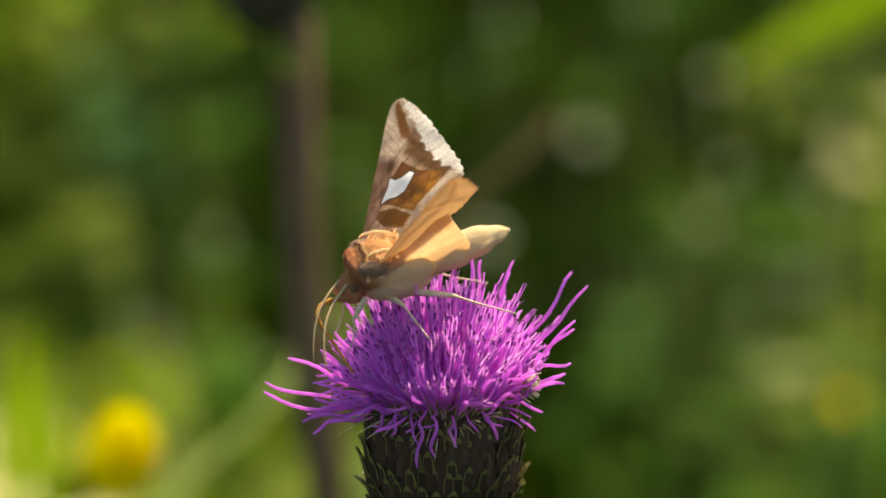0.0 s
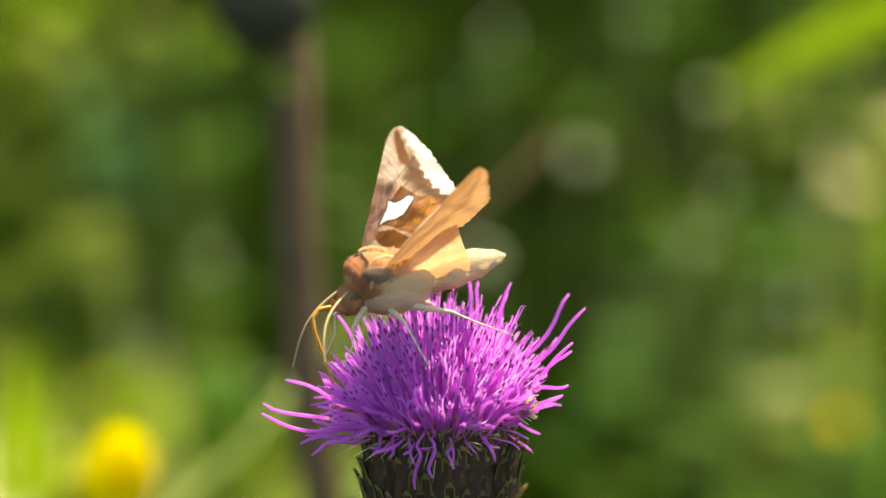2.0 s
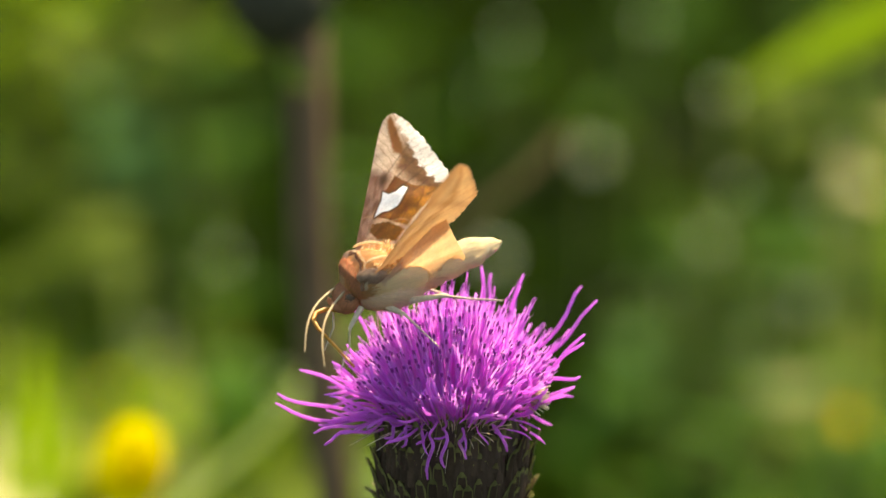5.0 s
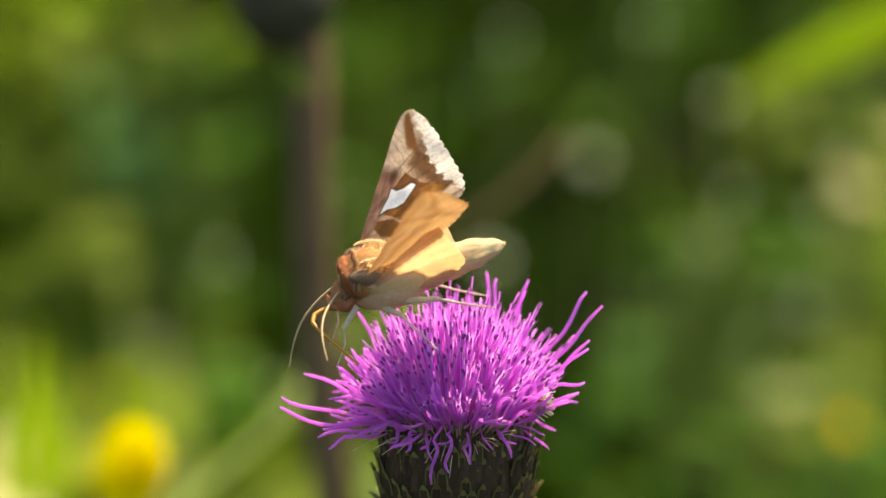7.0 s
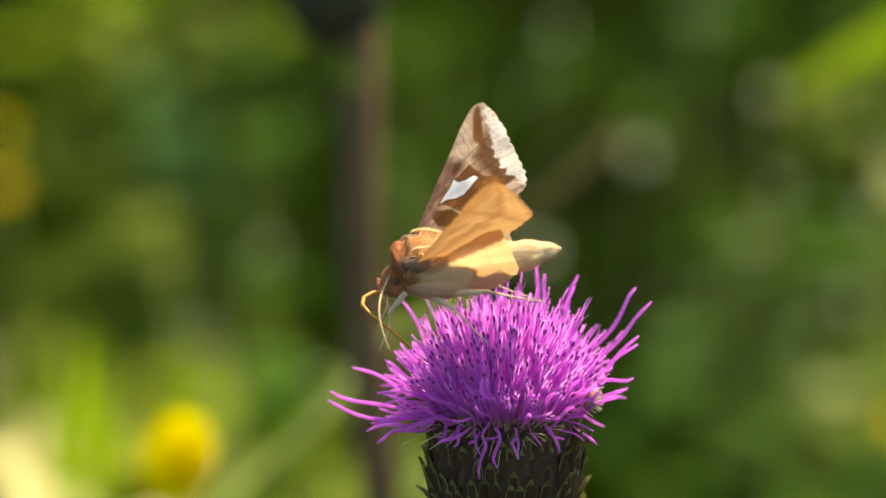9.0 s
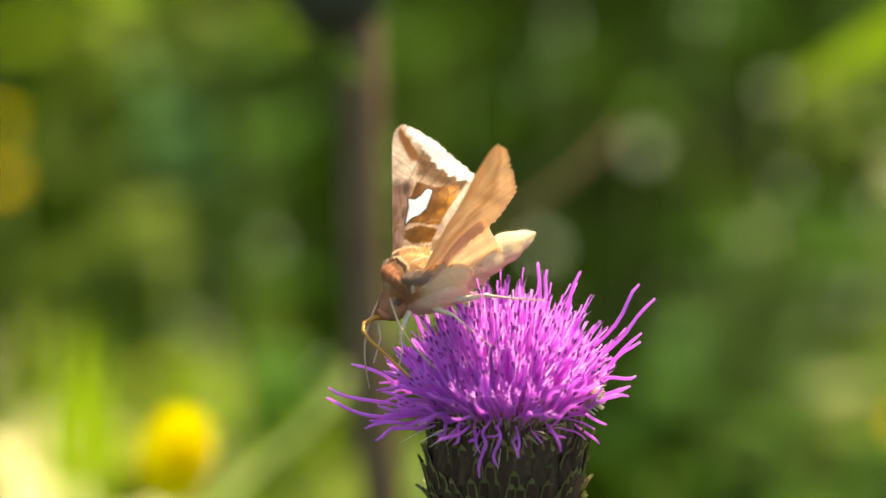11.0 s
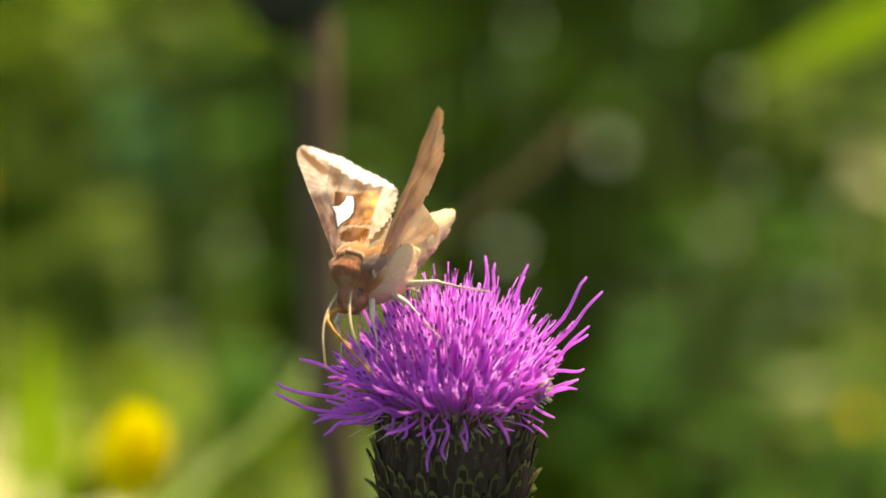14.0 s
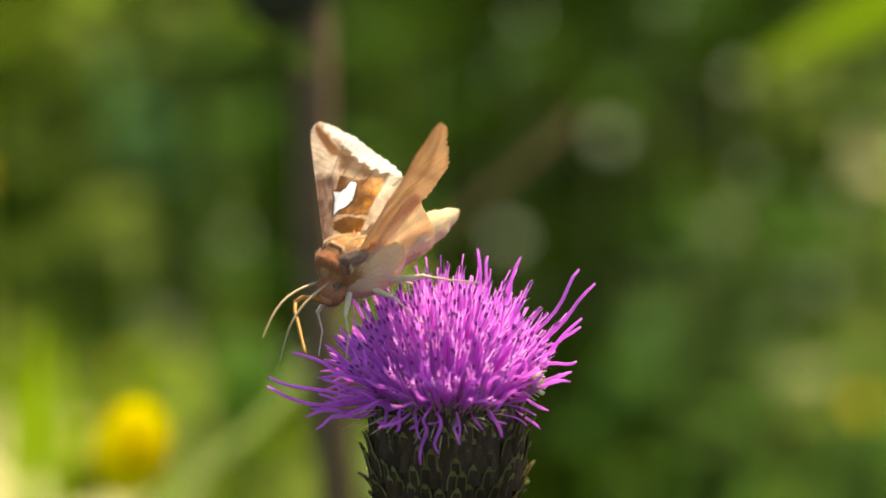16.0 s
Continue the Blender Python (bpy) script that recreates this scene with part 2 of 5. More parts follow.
def grass_field(name, material_, count, y0, y1, hmin, hmax, wmin, wmax, label, spread=0.16, margin=0.25, seed=1, lean=0.7, clear=False):
    r, b = random.Random(seed), Build()
    for _ in range(count):
        y = y0 + (y1 - y0) * r.random() ** 1.2
        x = r.uniform(-1, 1) * (margin + spread * (y + 0.5))
        if clear and -0.005 < x / (y + 0.5) < 0.08:
            continue
        h = r.uniform(hmin, hmax)
        path = blade_path(x, y, h, r.uniform(0.1, lean) * h, r.uniform(0, 6.28))
        w = r.uniform(wmin, wmax)
        b.ribbon(path, [w * 0.7, w, w * 0.9, w * 0.6, w * 0.06], (r.uniform(-1, 1), r.uniform(-1, 1), 0.3))
    return tagged(new(name, b.mesh(name, [material_])), label, "grass", kind="stuff")


grass_field("meadow_grass", GRASS_SHADED, 5200, 0.75, 4.4, 0.12, 0.32, 0.004, 0.010, "dense meadow grass, shade put into its dark green, far out of focus", seed=3)
grass_field("tall_grass", GRASS_LIT, 170, 0.95, 3.6, 0.2, 0.38, 0.004, 0.009, "scattered grass blades among herbs, sunlight put into their bright green", seed=4, clear=True)
# the sward round about thins out with distance
r, b = random.Random(5), Build()
for _ in range(64000):
    x, y, h, w = r.gauss(0, 2.5), 0.8 + r.gauss(0, 2.7), r.uniform(0.10, 0.27), r.uniform(0.006, 0.016)
    path = blade_path(x, y, h, r.uniform(0.1, 0.7) * h, r.uniform(0, 6.28))
    b.ribbon(path, [w * 0.7, w, w * 0.9, w * 0.6, w * 0.06], (r.uniform(-1, 1), r.uniform(-1, 1), 0.3))
tagged(new("surrounding_grass", b.mesh("surrounding_grass", [GRASS_SHADED])), "low green meadow grass beside and behind the thistle", "grass", kind="stuff")
grass_field("far_grass", GRASS_SHADED, 6000, 4.2, 20.0, 0.2, 0.5, 0.02, 0.05, "distant green meadow grass", spread=0.8, margin=2.0, seed=6)


def herb_field(name, material_, count, y0, y1, z0, z1, size0, size1, label, seed, spread=0.15, margin=0.2):
    r, b = random.Random(seed), Build()
    for _ in range(count):
        y = r.uniform(y0, y1)
        x = r.uniform(-1, 1) * (margin + spread * (y + 0.5))
        z, s, az = r.uniform(z0, z1), r.uniform(size0, size1), r.uniform(0, 6.28)
        d = Vector((math.cos(az), math.sin(az), r.uniform(-0.3, 0.6))).normalized()
        p = Vector((x, y, z))
        path = [p + d * s * j / 5 + Vector((0, 0, -0.25 * s * (j / 5) ** 2)) for j in range(6)]
        b.ribbon(path, [s * 0.08, s * 0.4, s * 0.52, s * 0.45, s * 0.25, s * 0.02], (r.uniform(-0.4, 0.4), r.uniform(-0.4, 0.4), 1), fold=0.3)
        b.tube([(x, y, 0), p], [0.0012, 0.0008], 3, caps=False)
    return tagged(new(name, b.mesh(name, [material_])), label, "herbs", kind="stuff")


herb_field("herb_leaves", HERB_SHADED, 2200, 0.8, 4.0, 0.04, 0.26, 0.03, 0.075, "broad herb leaves, shade between grasses put into their dark green", 11)
herb_field("grey_herb_leaves", HERB_BLUE, 24, 1.0, 3.4, 0.12, 0.28, 0.03, 0.06, "grey-green herb leaves in a paler tone than those around", 12)


# a hedge closes the meadow all round
b = Build()
r = random.Random(21)
for k in range(2600):
    a, d, z = r.uniform(0, 2 * math.pi), r.uniform(24, 27), r.random() ** 0.8 * 4.5
    p = Vector((math.cos(a) * d, math.sin(a) * d, z))
    b.ribbon([p, p + Vector((r.uniform(-0.4, 0.4), r.uniform(-0.4, 0.4), 0.5)), p + Vector((r.uniform(-0.8, 0.8), r.uniform(-0.8, 0.8), 0.7))],
             [0.3, 0.9, 0.2], (r.uniform(-1, 1), r.uniform(-1, 1), r.uniform(-1, 1)))
tagged(new("backdrop", b.mesh("backdrop", [FAR_HEDGE])), "distant leafy hedge round the meadow", "hedge", kind="structure")


def grass_plant(label, root, tip, width, material_, lift=0.02, up=(0.3, -1, 0.4)):
    """One broad blade on its sheath, from the ground to its tip."""
    root, tip = Vector(root), Vector(tip)
    foot = Vector((root.x, root.y + 0.02, 0))
    plant = new("grass_plant")
    plant.location = foot
    tagged(plant, label, "grass", group="single grasses")
    root, tip = root - foot, tip - foot
    part("sheath", Build().tube([(0, 0, 0), root * 0.5, root], [0.0022, 0.002, 0.0016], 6).mesh("sheath", [material_]), plant)
    path = bezier(root, (root + tip) / 2 + Vector((0, 0, lift)), tip, 9)
    widths = [width * (0.35 + 0.65 * min(1, j / 2)) * (1 if j < 6 else (9 - j) / 4 + 0.03) for j in range(10)]
    part("blade", Build().ribbon(path, widths, up, fold=0.2).mesh("blade", [material_]), plant)
    return plant


def stalk(name, label, pts, r0, r1, mats, split, category="stalk"):
    """A leaning dry stem with a green lower length and swollen joints."""
    pts = [Vector(p) for p in pts]
    n = 14
    foot = Vector((pts[0].x, pts[0].y, 0))
    path = [Vector()] + [pts[0].lerp(pts[-1], j / n) + Vector((0.002 * math.sin(j * 1.7), 0, 0.002 * math.cos(j * 1.1))) - foot for j in range(n + 1)]
    radii = [r0 + (r1 - r0) * j / (n + 1) for j in range(n + 2)]
    root = new(name)
    root.location = foot
    tagged(root, label, category)
    cut = int(split * n) + 1
    part("lower_stalk", Build().tube(path[:cut + 1], radii[:cut + 1], 8).mesh("lower_stalk", [mats[0]]), root, "green lower length")
    part("upper_stalk", Build().tube(path[cut:], radii[cut:], 8).mesh("upper_stalk", [mats[1]]), root, "dry brown upper length")
    for j in (4, 8, 12):
        d = (path[j + 1] - path[j]).normalized()
        part("joint", Build().blob(path[j], (d * radii[j] * 1.6, d.orthogonal().normalized() * radii[j] * 1.3, d.cross(d.orthogonal()).normalized() * radii[j] * 1.3), 6, 8).mesh("joint", [mats[0 if j < cut else 1]]), root)
    return root


def buttercup(head, size, label, tilt=(0, -0.3, 1), petals=6):
    """A yellow meadow flower: stem, cup of petals, centre and a stem leaf."""
    head = Vector(head)
    root = new("yellow_flower")
    root.location = (head.x, head.y, 0)
    tagged(root, label, "flower", group="yellow meadow flowers")
    up = Vector(tilt).normalized()
    side = up.orthogonal().normalized()
    fwd = up.cross(side)
    h = Vector((0, 0, head.z))
    part("stem", Build().tube(bezier((0.01, 0.015, 0), (0.012, 0.01, head.z * 0.6), h - up * size * 0.1, 8), [0.0011] * 9, 6).mesh("stem", [GREEN_STALK]), root)
    for j in range(petals):
        a = 2 * math.pi * j / petals
        d = side * math.cos(a) + fwd * math.sin(a)
        path = [h + d * size * 0.5 * s + up * size * 0.14 * s ** 1.6 for s in (0.05, 0.3, 0.6, 0.85, 1.0)]
        bb = Build().ribbon(path, [size * 0.1, size * 0.42, size * 0.62, size * 0.56, size * 0.26], up, fold=0.12)
        part("petal", bb.mesh("petal", [PETAL]), root)
    part("centre", Build().blob(h + up * size * 0.08, (up * size * 0.1, side * size * 0.12, fwd * size * 0.12), 5, 8).mesh("centre", [PETAL]), root)
    return root


def glint_tuft(at, size, material_=None, seed=0):
    """A small pale tuft on a thin stalk, standing in for a glint."""
    r = random.Random(seed)
    at = Vector(at)
    root = new("glint_tuft")
    root.location = (at.x, at.y, 0)
    tagged(root, "small pale tuft on a thin stalk, added as an out-of-focus glint", "seed head", group="pale seed heads")
    h = Vector((0, 0, at.z))
    part("stalk", Build().tube(bezier((0, 0.01, 0), (0.004, 0.01, at.z * 0.6), h, 6), [0.0006] * 7, 5).mesh("stalk", [GREEN_STALK]), root)
    b = Build()
    for k in range(44):
        d = Vector((r.gauss(0, 1), r.gauss(0, 1), r.gauss(0, 1))).normalized()
        b.hair(h + d * size * 0.12, d, size * 0.38, size * 0.3, (r.gauss(0, 1), r.gauss(0, 1), 1))
    part("tuft", b.mesh("tuft", [material_ or PALE]), root)
    return root


# ---- behind the thistle ----
rear = new("rear_thistle")
rear.location = (-0.0211, 0.2338, 0)
tagged(rear, "thistle bud on a dark brownish stem, out of focus", "thistle")


def rear_local(p):
    return Vector(p) - rear.location


b = Build().tube([Vector((0.0, 0.0, 0.0)), rear_local((-0.0233, 0.2366, 0.4949)), rear_local((-0.0280, 0.2430, 0.5379)), rear_local((-0.0303, 0.2497, 0.5632)), rear_local((-0.0310, 0.2596, 0.6000)), rear_local((-0.0321, 0.2608, 0.6046))],
                 [0.0046, 0.0044, 0.0043, 0.0042, 0.0042, 0.0044], 10)
part("stem", b.mesh("stem", [STEM_REAR]), rear, "brownish ribbed stem")
bc = rear_local((-0.0370, 0.2624, 0.6106))
b = Build().blob(bc, ((-0.002, 0, 0.0118), (0.0107, 0, 0.002), (0, 0.0107, 0)), 10, 16)
bud = part("bud", b.mesh("bud", [BUD]), rear, "dark round closed bud")
r = random.Random(2)
for row in range(5):
    for k in range(14):
        a = 2 * math.pi * (k + 0.5 * (row % 2)) / 14
        z = -7.0 + row * 2.6
        rad = 10.1 * math.sqrt(max(0.05, 1 - (z / 9.6) ** 2))
        m = Matrix.Translation(bc + Vector((math.cos(a) * rad, math.sin(a) * rad, z)) * MM) @ Matrix.Rotation(a, 4, "Z") @ Matrix.Rotation(radians(38 - 16 * row), 4, "Y")
        bb = Build().ribbon([(0, 0, 0), (0.0004, 0, 0.002), (0.0009, 0, 0.0042)], [0.0018, 0.0020, 0.0004], (1, 0, 0))
        if row == 0 and k == 0:
            scale_mesh = bb.mesh("bud_scale", [BUD])
        part("bud_scale", scale_mesh, bud, m=m)
b = Build().ribbon(bezier(rear_local((-0.0307, 0.2527, 0.5936)), rear_local((-0.0336, 0.2504, 0.5965)), rear_local((-0.0368, 0.2497, 0.6018)), 6), [0.002, 0.005, 0.0065, 0.0065, 0.005, 0.003, 0.001], (0.3, -0.7, 0.7))
part("stem_leaf", b.mesh("stem_leaf", [HERB_OLIVE]), rear, "small pale olive-green leaf under the bud")

stalk("leaning_stalk", "long leaning stalk, brown above and green below", [(-0.0777, 0.2872, 0.4713), (0.0296, 0.3725, 0.5578)], 0.0017, 0.0008, [GREEN_STALK_PALE, DRY_STALK], 0.66)

# sunlight on the first four blades is put into their colour
grass_plant("broad blade with full sun put into its bright green", (0.1643, 0.6000, 0.5542), (0.0856, 0.6000, 0.5179), 0.013, GRASS_LIT, 0.003)
grass_plant("upright blade with full sun put into its bright green", (-0.0967, 0.3000, 0.4812), (-0.0941, 0.3000, 0.5272), 0.0050, GRASS_LIT, 0.0)
grass_plant("upright blade with full sun put into its bright green", (-0.0924, 0.3200, 0.4742), (-0.0923, 0.3200, 0.5146), 0.0045, GRASS_LIT, 0.0)
grass_plant("upright blade with full sun put into its bright green", (-0.1057, 0.3400, 0.4673), (-0.1057, 0.3400, 0.5114), 0.0040, GRASS_LIT, 0.0)
grass_plant("pale green blade lying across the herbs", (-0.1498, 0.6000, 0.4517), (-0.0928, 0.6000, 0.4710), 0.008, HERB_OLIVE, 0.005)
grass_plant("pale yellow-green blade close behind the thistle", (-0.0146, 0.2000, 0.5123), (-0.0177, 0.2000, 0.5326), 0.0045, GREEN_STALK_PALE, 0.0)
grass_plant("green blade bent towards the light", (-0.0780, 0.8479, 0.3229), (-0.0736, 0.8570, 0.3568), 0.012, HERB_MID, 0.0)
grass_plant("dry straw-coloured blade beside the flowers", (-0.1892, 0.9365, 0.2672), (-0.1540, 0.9389, 0.2763), 0.012, DRY, 0.0)
grass_plant("dry straw-coloured blade beside the flowers", (-0.1775, 0.9347, 0.2604), (-0.1634, 0.9413, 0.2854), 0.012, DRY, 0.0)
grass_plant("dry olive blade hanging from tall grass", (0.1981, 1.1505, 0.2926), (0.1954, 1.1732, 0.3775), 0.014, HERB_OLIVE, 0.0)
grass_plant("dry olive blade hanging from tall grass", (0.2015, 1.0542, 0.3197), (0.1927, 1.0782, 0.4092), 0.014, GRASS_LIT, 0.0)
buttercup((-0.0671, 0.2500, 0.5093), 0.0215, "yellow meadow flower turned aside on a thin green stem", (-0.62, -0.68, 0.4))
buttercup((-0.1359, 0.9000, 0.3307), 0.006, "small yellow meadow flower half hidden in grass", (0.1, -0.8, 1))
buttercup((0.1407, 0.7200, 0.3745), 0.0100, "small yellow meadow flower half hidden in grass", (0.1, -0.8, 1))
buttercup((-0.2000, 0.9208, 0.4019), 0.013, "yellow meadow flower on a thin green stem, far out of focus")
buttercup((-0.2081, 0.9760, 0.4147), 0.010, "small yellow meadow flower half hidden in grass")
# blurred points of light, each made with an added pale tuft
for k, (p, s) in enumerate([((0.0623, 1.0500, 0.3919), 0.0108), ((0.1562, 0.9700, 0.3886), 0.009), ((0.1137, 1.0000, 0.4304), 0.008), ((0.0177, 0.9700, 0.3675), 0.0108), ((-0.0957, 0.9700, 0.3661), 0.007), ((-0.1165, 0.9000, 0.3477), 0.006), ((0.0835, 1.0000, 0.4618), 0.006),
                            ((0.0251, 1.0500, 0.4459), 0.007), ((0.0988, 1.0568, 0.3293), 0.006), ((0.1264, 1.0509, 0.3076), 0.005), ((0.1840, 1.0600, 0.3415), 0.007), ((-0.1635, 0.8479, 0.3229), 0.009), ((0.1184, 0.9713, 0.3967), 0.007), ((0.1326, 0.9634, 0.3672), 0.008), ((0.1490, 0.9591, 0.3513), 0.009), ((0.1279, 0.9555, 0.3377), 0.006), ((0.1631, 0.9744, 0.4080), 0.008), ((0.1067, 0.9655, 0.3751), 0.008), ((0.1584, 0.9543, 0.3331), 0.008)]):
    glint_tuft(p, s, seed=k)
for k, p in enumerate([(0.1042, 0.4500, 0.5079), (0.1010, 0.4500, 0.5309), (0.1160, 0.4500, 0.5204), (0.1102, 0.4500, 0.4874)]):
    glint_tuft(p, 0.0026, DRY, seed=40 + k)

# these tufts look sunlit through their bright blade colour
r = random.Random(77)
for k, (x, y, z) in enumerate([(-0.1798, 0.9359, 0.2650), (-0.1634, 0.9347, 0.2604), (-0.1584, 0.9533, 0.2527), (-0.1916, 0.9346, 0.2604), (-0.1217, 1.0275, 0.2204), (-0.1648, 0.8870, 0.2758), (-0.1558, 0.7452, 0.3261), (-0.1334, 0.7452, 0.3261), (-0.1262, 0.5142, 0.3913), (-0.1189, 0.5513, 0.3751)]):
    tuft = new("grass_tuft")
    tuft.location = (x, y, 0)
    tagged(tuft, "grass tuft with full sun put into its bright yellow-green", "grass", group="sunlit grass tufts")
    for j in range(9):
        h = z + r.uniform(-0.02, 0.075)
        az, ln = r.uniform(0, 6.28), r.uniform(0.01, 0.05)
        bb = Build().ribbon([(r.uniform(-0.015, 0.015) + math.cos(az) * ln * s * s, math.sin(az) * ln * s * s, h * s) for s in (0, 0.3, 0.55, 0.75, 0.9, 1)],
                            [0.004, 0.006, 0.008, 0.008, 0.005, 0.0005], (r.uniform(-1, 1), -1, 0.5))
        part("blade", bb.mesh("blade", [GRASS_LIT if j % 4 else DRY]), tuft)


def leafy_herb(at, spread, count, material_, label, seed, leaf=0.035):
    """A herb with a few stems and broad leaves held to the light."""
    r = random.Random(seed)
    at = Vector(at)
    root = new("leafy_herb")
    root.location = (at.x, at.y, 0)
    tagged(root, label, "herb", group="meadow herbs")
    part("stem", Build().tube(bezier((0, 0, 0), (0.01, 0.02, at.z * 0.5), (0, 0, at.z), 6), [0.0018] * 6 + [0.001], 6).mesh("stem", [GREEN_STALK]), root)
    for k in range(count):
        az, s = r.uniform(0, 6.28), leaf * r.uniform(0.7, 1.3)
        p = Vector((r.gauss(0, spread), r.gauss(0, spread * 0.6), at.z + r.gauss(0, spread)))
        d = Vector((math.cos(az), math.sin(az), r.uniform(-0.4, 0.5))).normalized()
        path = [p + d * s * (j / 5 - 0.5) + Vector((0, 0, -0.3 * s * (j / 5 - 0.4) ** 2)) for j in range(6)]
        bb = Build().ribbon(path, [s * 0.06, s * 0.38, s * 0.5, s * 0.44, s * 0.24, s * 0.02], (r.uniform(-0.5, 0.5), r.uniform(-0.8, 0.1), 1), fold=0.25)
        bb.tube([Vector((0, 0, max(0.02, p.z - 0.04))), path[0]], [0.0006, 0.0005], 4, caps=False)
        part("leaf", bb.mesh("leaf", [material_]), root)
    return root


# lit patches of the meadow come from the brightest leaf colours placed there
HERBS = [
    ((-0.1893, 1.3798, 0.3763), 0.045, 8, GRASS_LIT), ((-0.1446, 1.3775, 0.3677), 0.030, 9, HERB_MID), ((-0.2103, 1.2736, 0.3662), 0.035, 10, HERB_OLIVE),
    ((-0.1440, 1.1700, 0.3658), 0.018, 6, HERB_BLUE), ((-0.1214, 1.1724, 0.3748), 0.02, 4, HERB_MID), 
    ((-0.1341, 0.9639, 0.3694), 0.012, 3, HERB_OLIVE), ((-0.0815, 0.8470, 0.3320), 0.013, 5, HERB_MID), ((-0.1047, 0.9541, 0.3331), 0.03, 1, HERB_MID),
    ((-0.1625, 0.8991, 0.3207), 0.03, 4, GRASS_LIT), ((-0.1540, 0.9414, 0.2854), 0.018, 9, GRASS_LIT), ((-0.1798, 0.9217, 0.2894), 0.018, 6, GRASS_LIT), ((-0.1587, 0.9407, 0.2831), 0.016, 8, HERB_OLIVE),
    ((-0.1047, 0.9371, 0.2695), 0.022, 8, GRASS_LIT), ((-0.0296, 0.7479, 0.3360), 0.012, 5, GRASS_LIT), ((-0.0296, 0.7474, 0.3340), 0.012, 5, HERB_OLIVE),
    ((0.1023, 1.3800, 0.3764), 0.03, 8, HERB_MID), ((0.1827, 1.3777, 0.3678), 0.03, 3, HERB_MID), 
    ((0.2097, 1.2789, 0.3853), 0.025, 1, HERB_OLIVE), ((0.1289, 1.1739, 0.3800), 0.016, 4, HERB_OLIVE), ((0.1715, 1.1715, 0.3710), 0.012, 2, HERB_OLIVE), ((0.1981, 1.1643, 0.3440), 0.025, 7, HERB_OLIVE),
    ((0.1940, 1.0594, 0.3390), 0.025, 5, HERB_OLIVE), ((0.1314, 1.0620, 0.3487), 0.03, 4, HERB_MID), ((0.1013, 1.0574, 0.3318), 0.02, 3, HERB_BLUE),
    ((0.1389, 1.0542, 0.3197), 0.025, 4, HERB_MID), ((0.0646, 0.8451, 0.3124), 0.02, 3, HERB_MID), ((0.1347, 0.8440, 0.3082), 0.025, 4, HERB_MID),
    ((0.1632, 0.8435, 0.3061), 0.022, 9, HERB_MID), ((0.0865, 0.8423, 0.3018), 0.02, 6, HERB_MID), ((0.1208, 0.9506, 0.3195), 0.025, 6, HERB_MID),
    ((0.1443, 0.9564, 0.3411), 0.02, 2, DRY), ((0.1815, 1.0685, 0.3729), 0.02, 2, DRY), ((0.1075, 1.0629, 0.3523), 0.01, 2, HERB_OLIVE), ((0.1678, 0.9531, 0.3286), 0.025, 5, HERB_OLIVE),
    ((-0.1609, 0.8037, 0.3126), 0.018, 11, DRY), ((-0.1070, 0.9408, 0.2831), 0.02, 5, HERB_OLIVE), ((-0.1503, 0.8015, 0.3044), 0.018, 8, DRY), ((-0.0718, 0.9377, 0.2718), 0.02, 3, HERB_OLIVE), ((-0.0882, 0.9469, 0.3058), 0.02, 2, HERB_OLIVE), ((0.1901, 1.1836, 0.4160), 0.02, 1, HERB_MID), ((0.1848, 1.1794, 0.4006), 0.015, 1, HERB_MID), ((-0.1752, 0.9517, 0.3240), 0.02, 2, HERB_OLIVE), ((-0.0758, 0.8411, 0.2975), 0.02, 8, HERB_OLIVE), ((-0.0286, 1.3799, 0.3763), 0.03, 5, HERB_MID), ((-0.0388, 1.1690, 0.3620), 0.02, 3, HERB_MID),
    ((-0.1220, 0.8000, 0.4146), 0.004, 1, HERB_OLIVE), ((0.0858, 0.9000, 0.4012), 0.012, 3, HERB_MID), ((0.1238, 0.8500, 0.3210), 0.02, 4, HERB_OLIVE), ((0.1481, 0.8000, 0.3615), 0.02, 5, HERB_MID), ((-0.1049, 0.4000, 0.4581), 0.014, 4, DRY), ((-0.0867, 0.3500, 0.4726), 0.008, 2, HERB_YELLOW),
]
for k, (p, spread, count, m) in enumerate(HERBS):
    leafy_herb(p, spread, count, m, {GRASS_LIT: "leafy herb with full sun put into its bright yellow-green", HERB_MID: "mid-green leafy herb in the meadow",
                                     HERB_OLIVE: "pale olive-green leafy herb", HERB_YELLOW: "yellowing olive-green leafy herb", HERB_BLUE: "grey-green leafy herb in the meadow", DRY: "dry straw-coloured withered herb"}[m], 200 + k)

# faint glints all over the meadow, made of added pale tufts
r = random.Random(314)
for k in range(22):
    d = r.uniform(0.75, 1.6)
    glint_tuft((r.uniform(-0.15, 0.15) * (d + 0.5), d, r.uniform(0.30, 0.40) - 0.02 * d), r.uniform(0.003, 0.0065), seed=400 + k)



# ---- thistle ----
AXIS = Vector((0.0, 0.0, 0.6))
thistle = new("thistle")
thistle.location = (0, 0, 0)
tagged(thistle, "purple thistle head in full bloom on an upright stem", "thistle")


def thistle_point(v):
    return AXIS + Vector(v) * MM


def profile(z):
    """Radius of the involucre at a height below its rim, in millimetres."""
    s = max(0.0, min(1.0, (z + 22) / 22.5))
    return 3.0 + 7.9 * math.sin(min(1.0, s * 1.9) * math.pi / 2) ** 0.7 - 1.2 * max(0, s - 0.85) / 0.15


b = Build()
b.tube([thistle_point((0, 0, -22 + k)) for k in range(24)], [profile(-22 + k) * MM * 0.95 for k in range(24)], 24)
part("involucre", b.mesh("involucre", [BRACT]), thistle, "dark brown-green cup of the flower head")
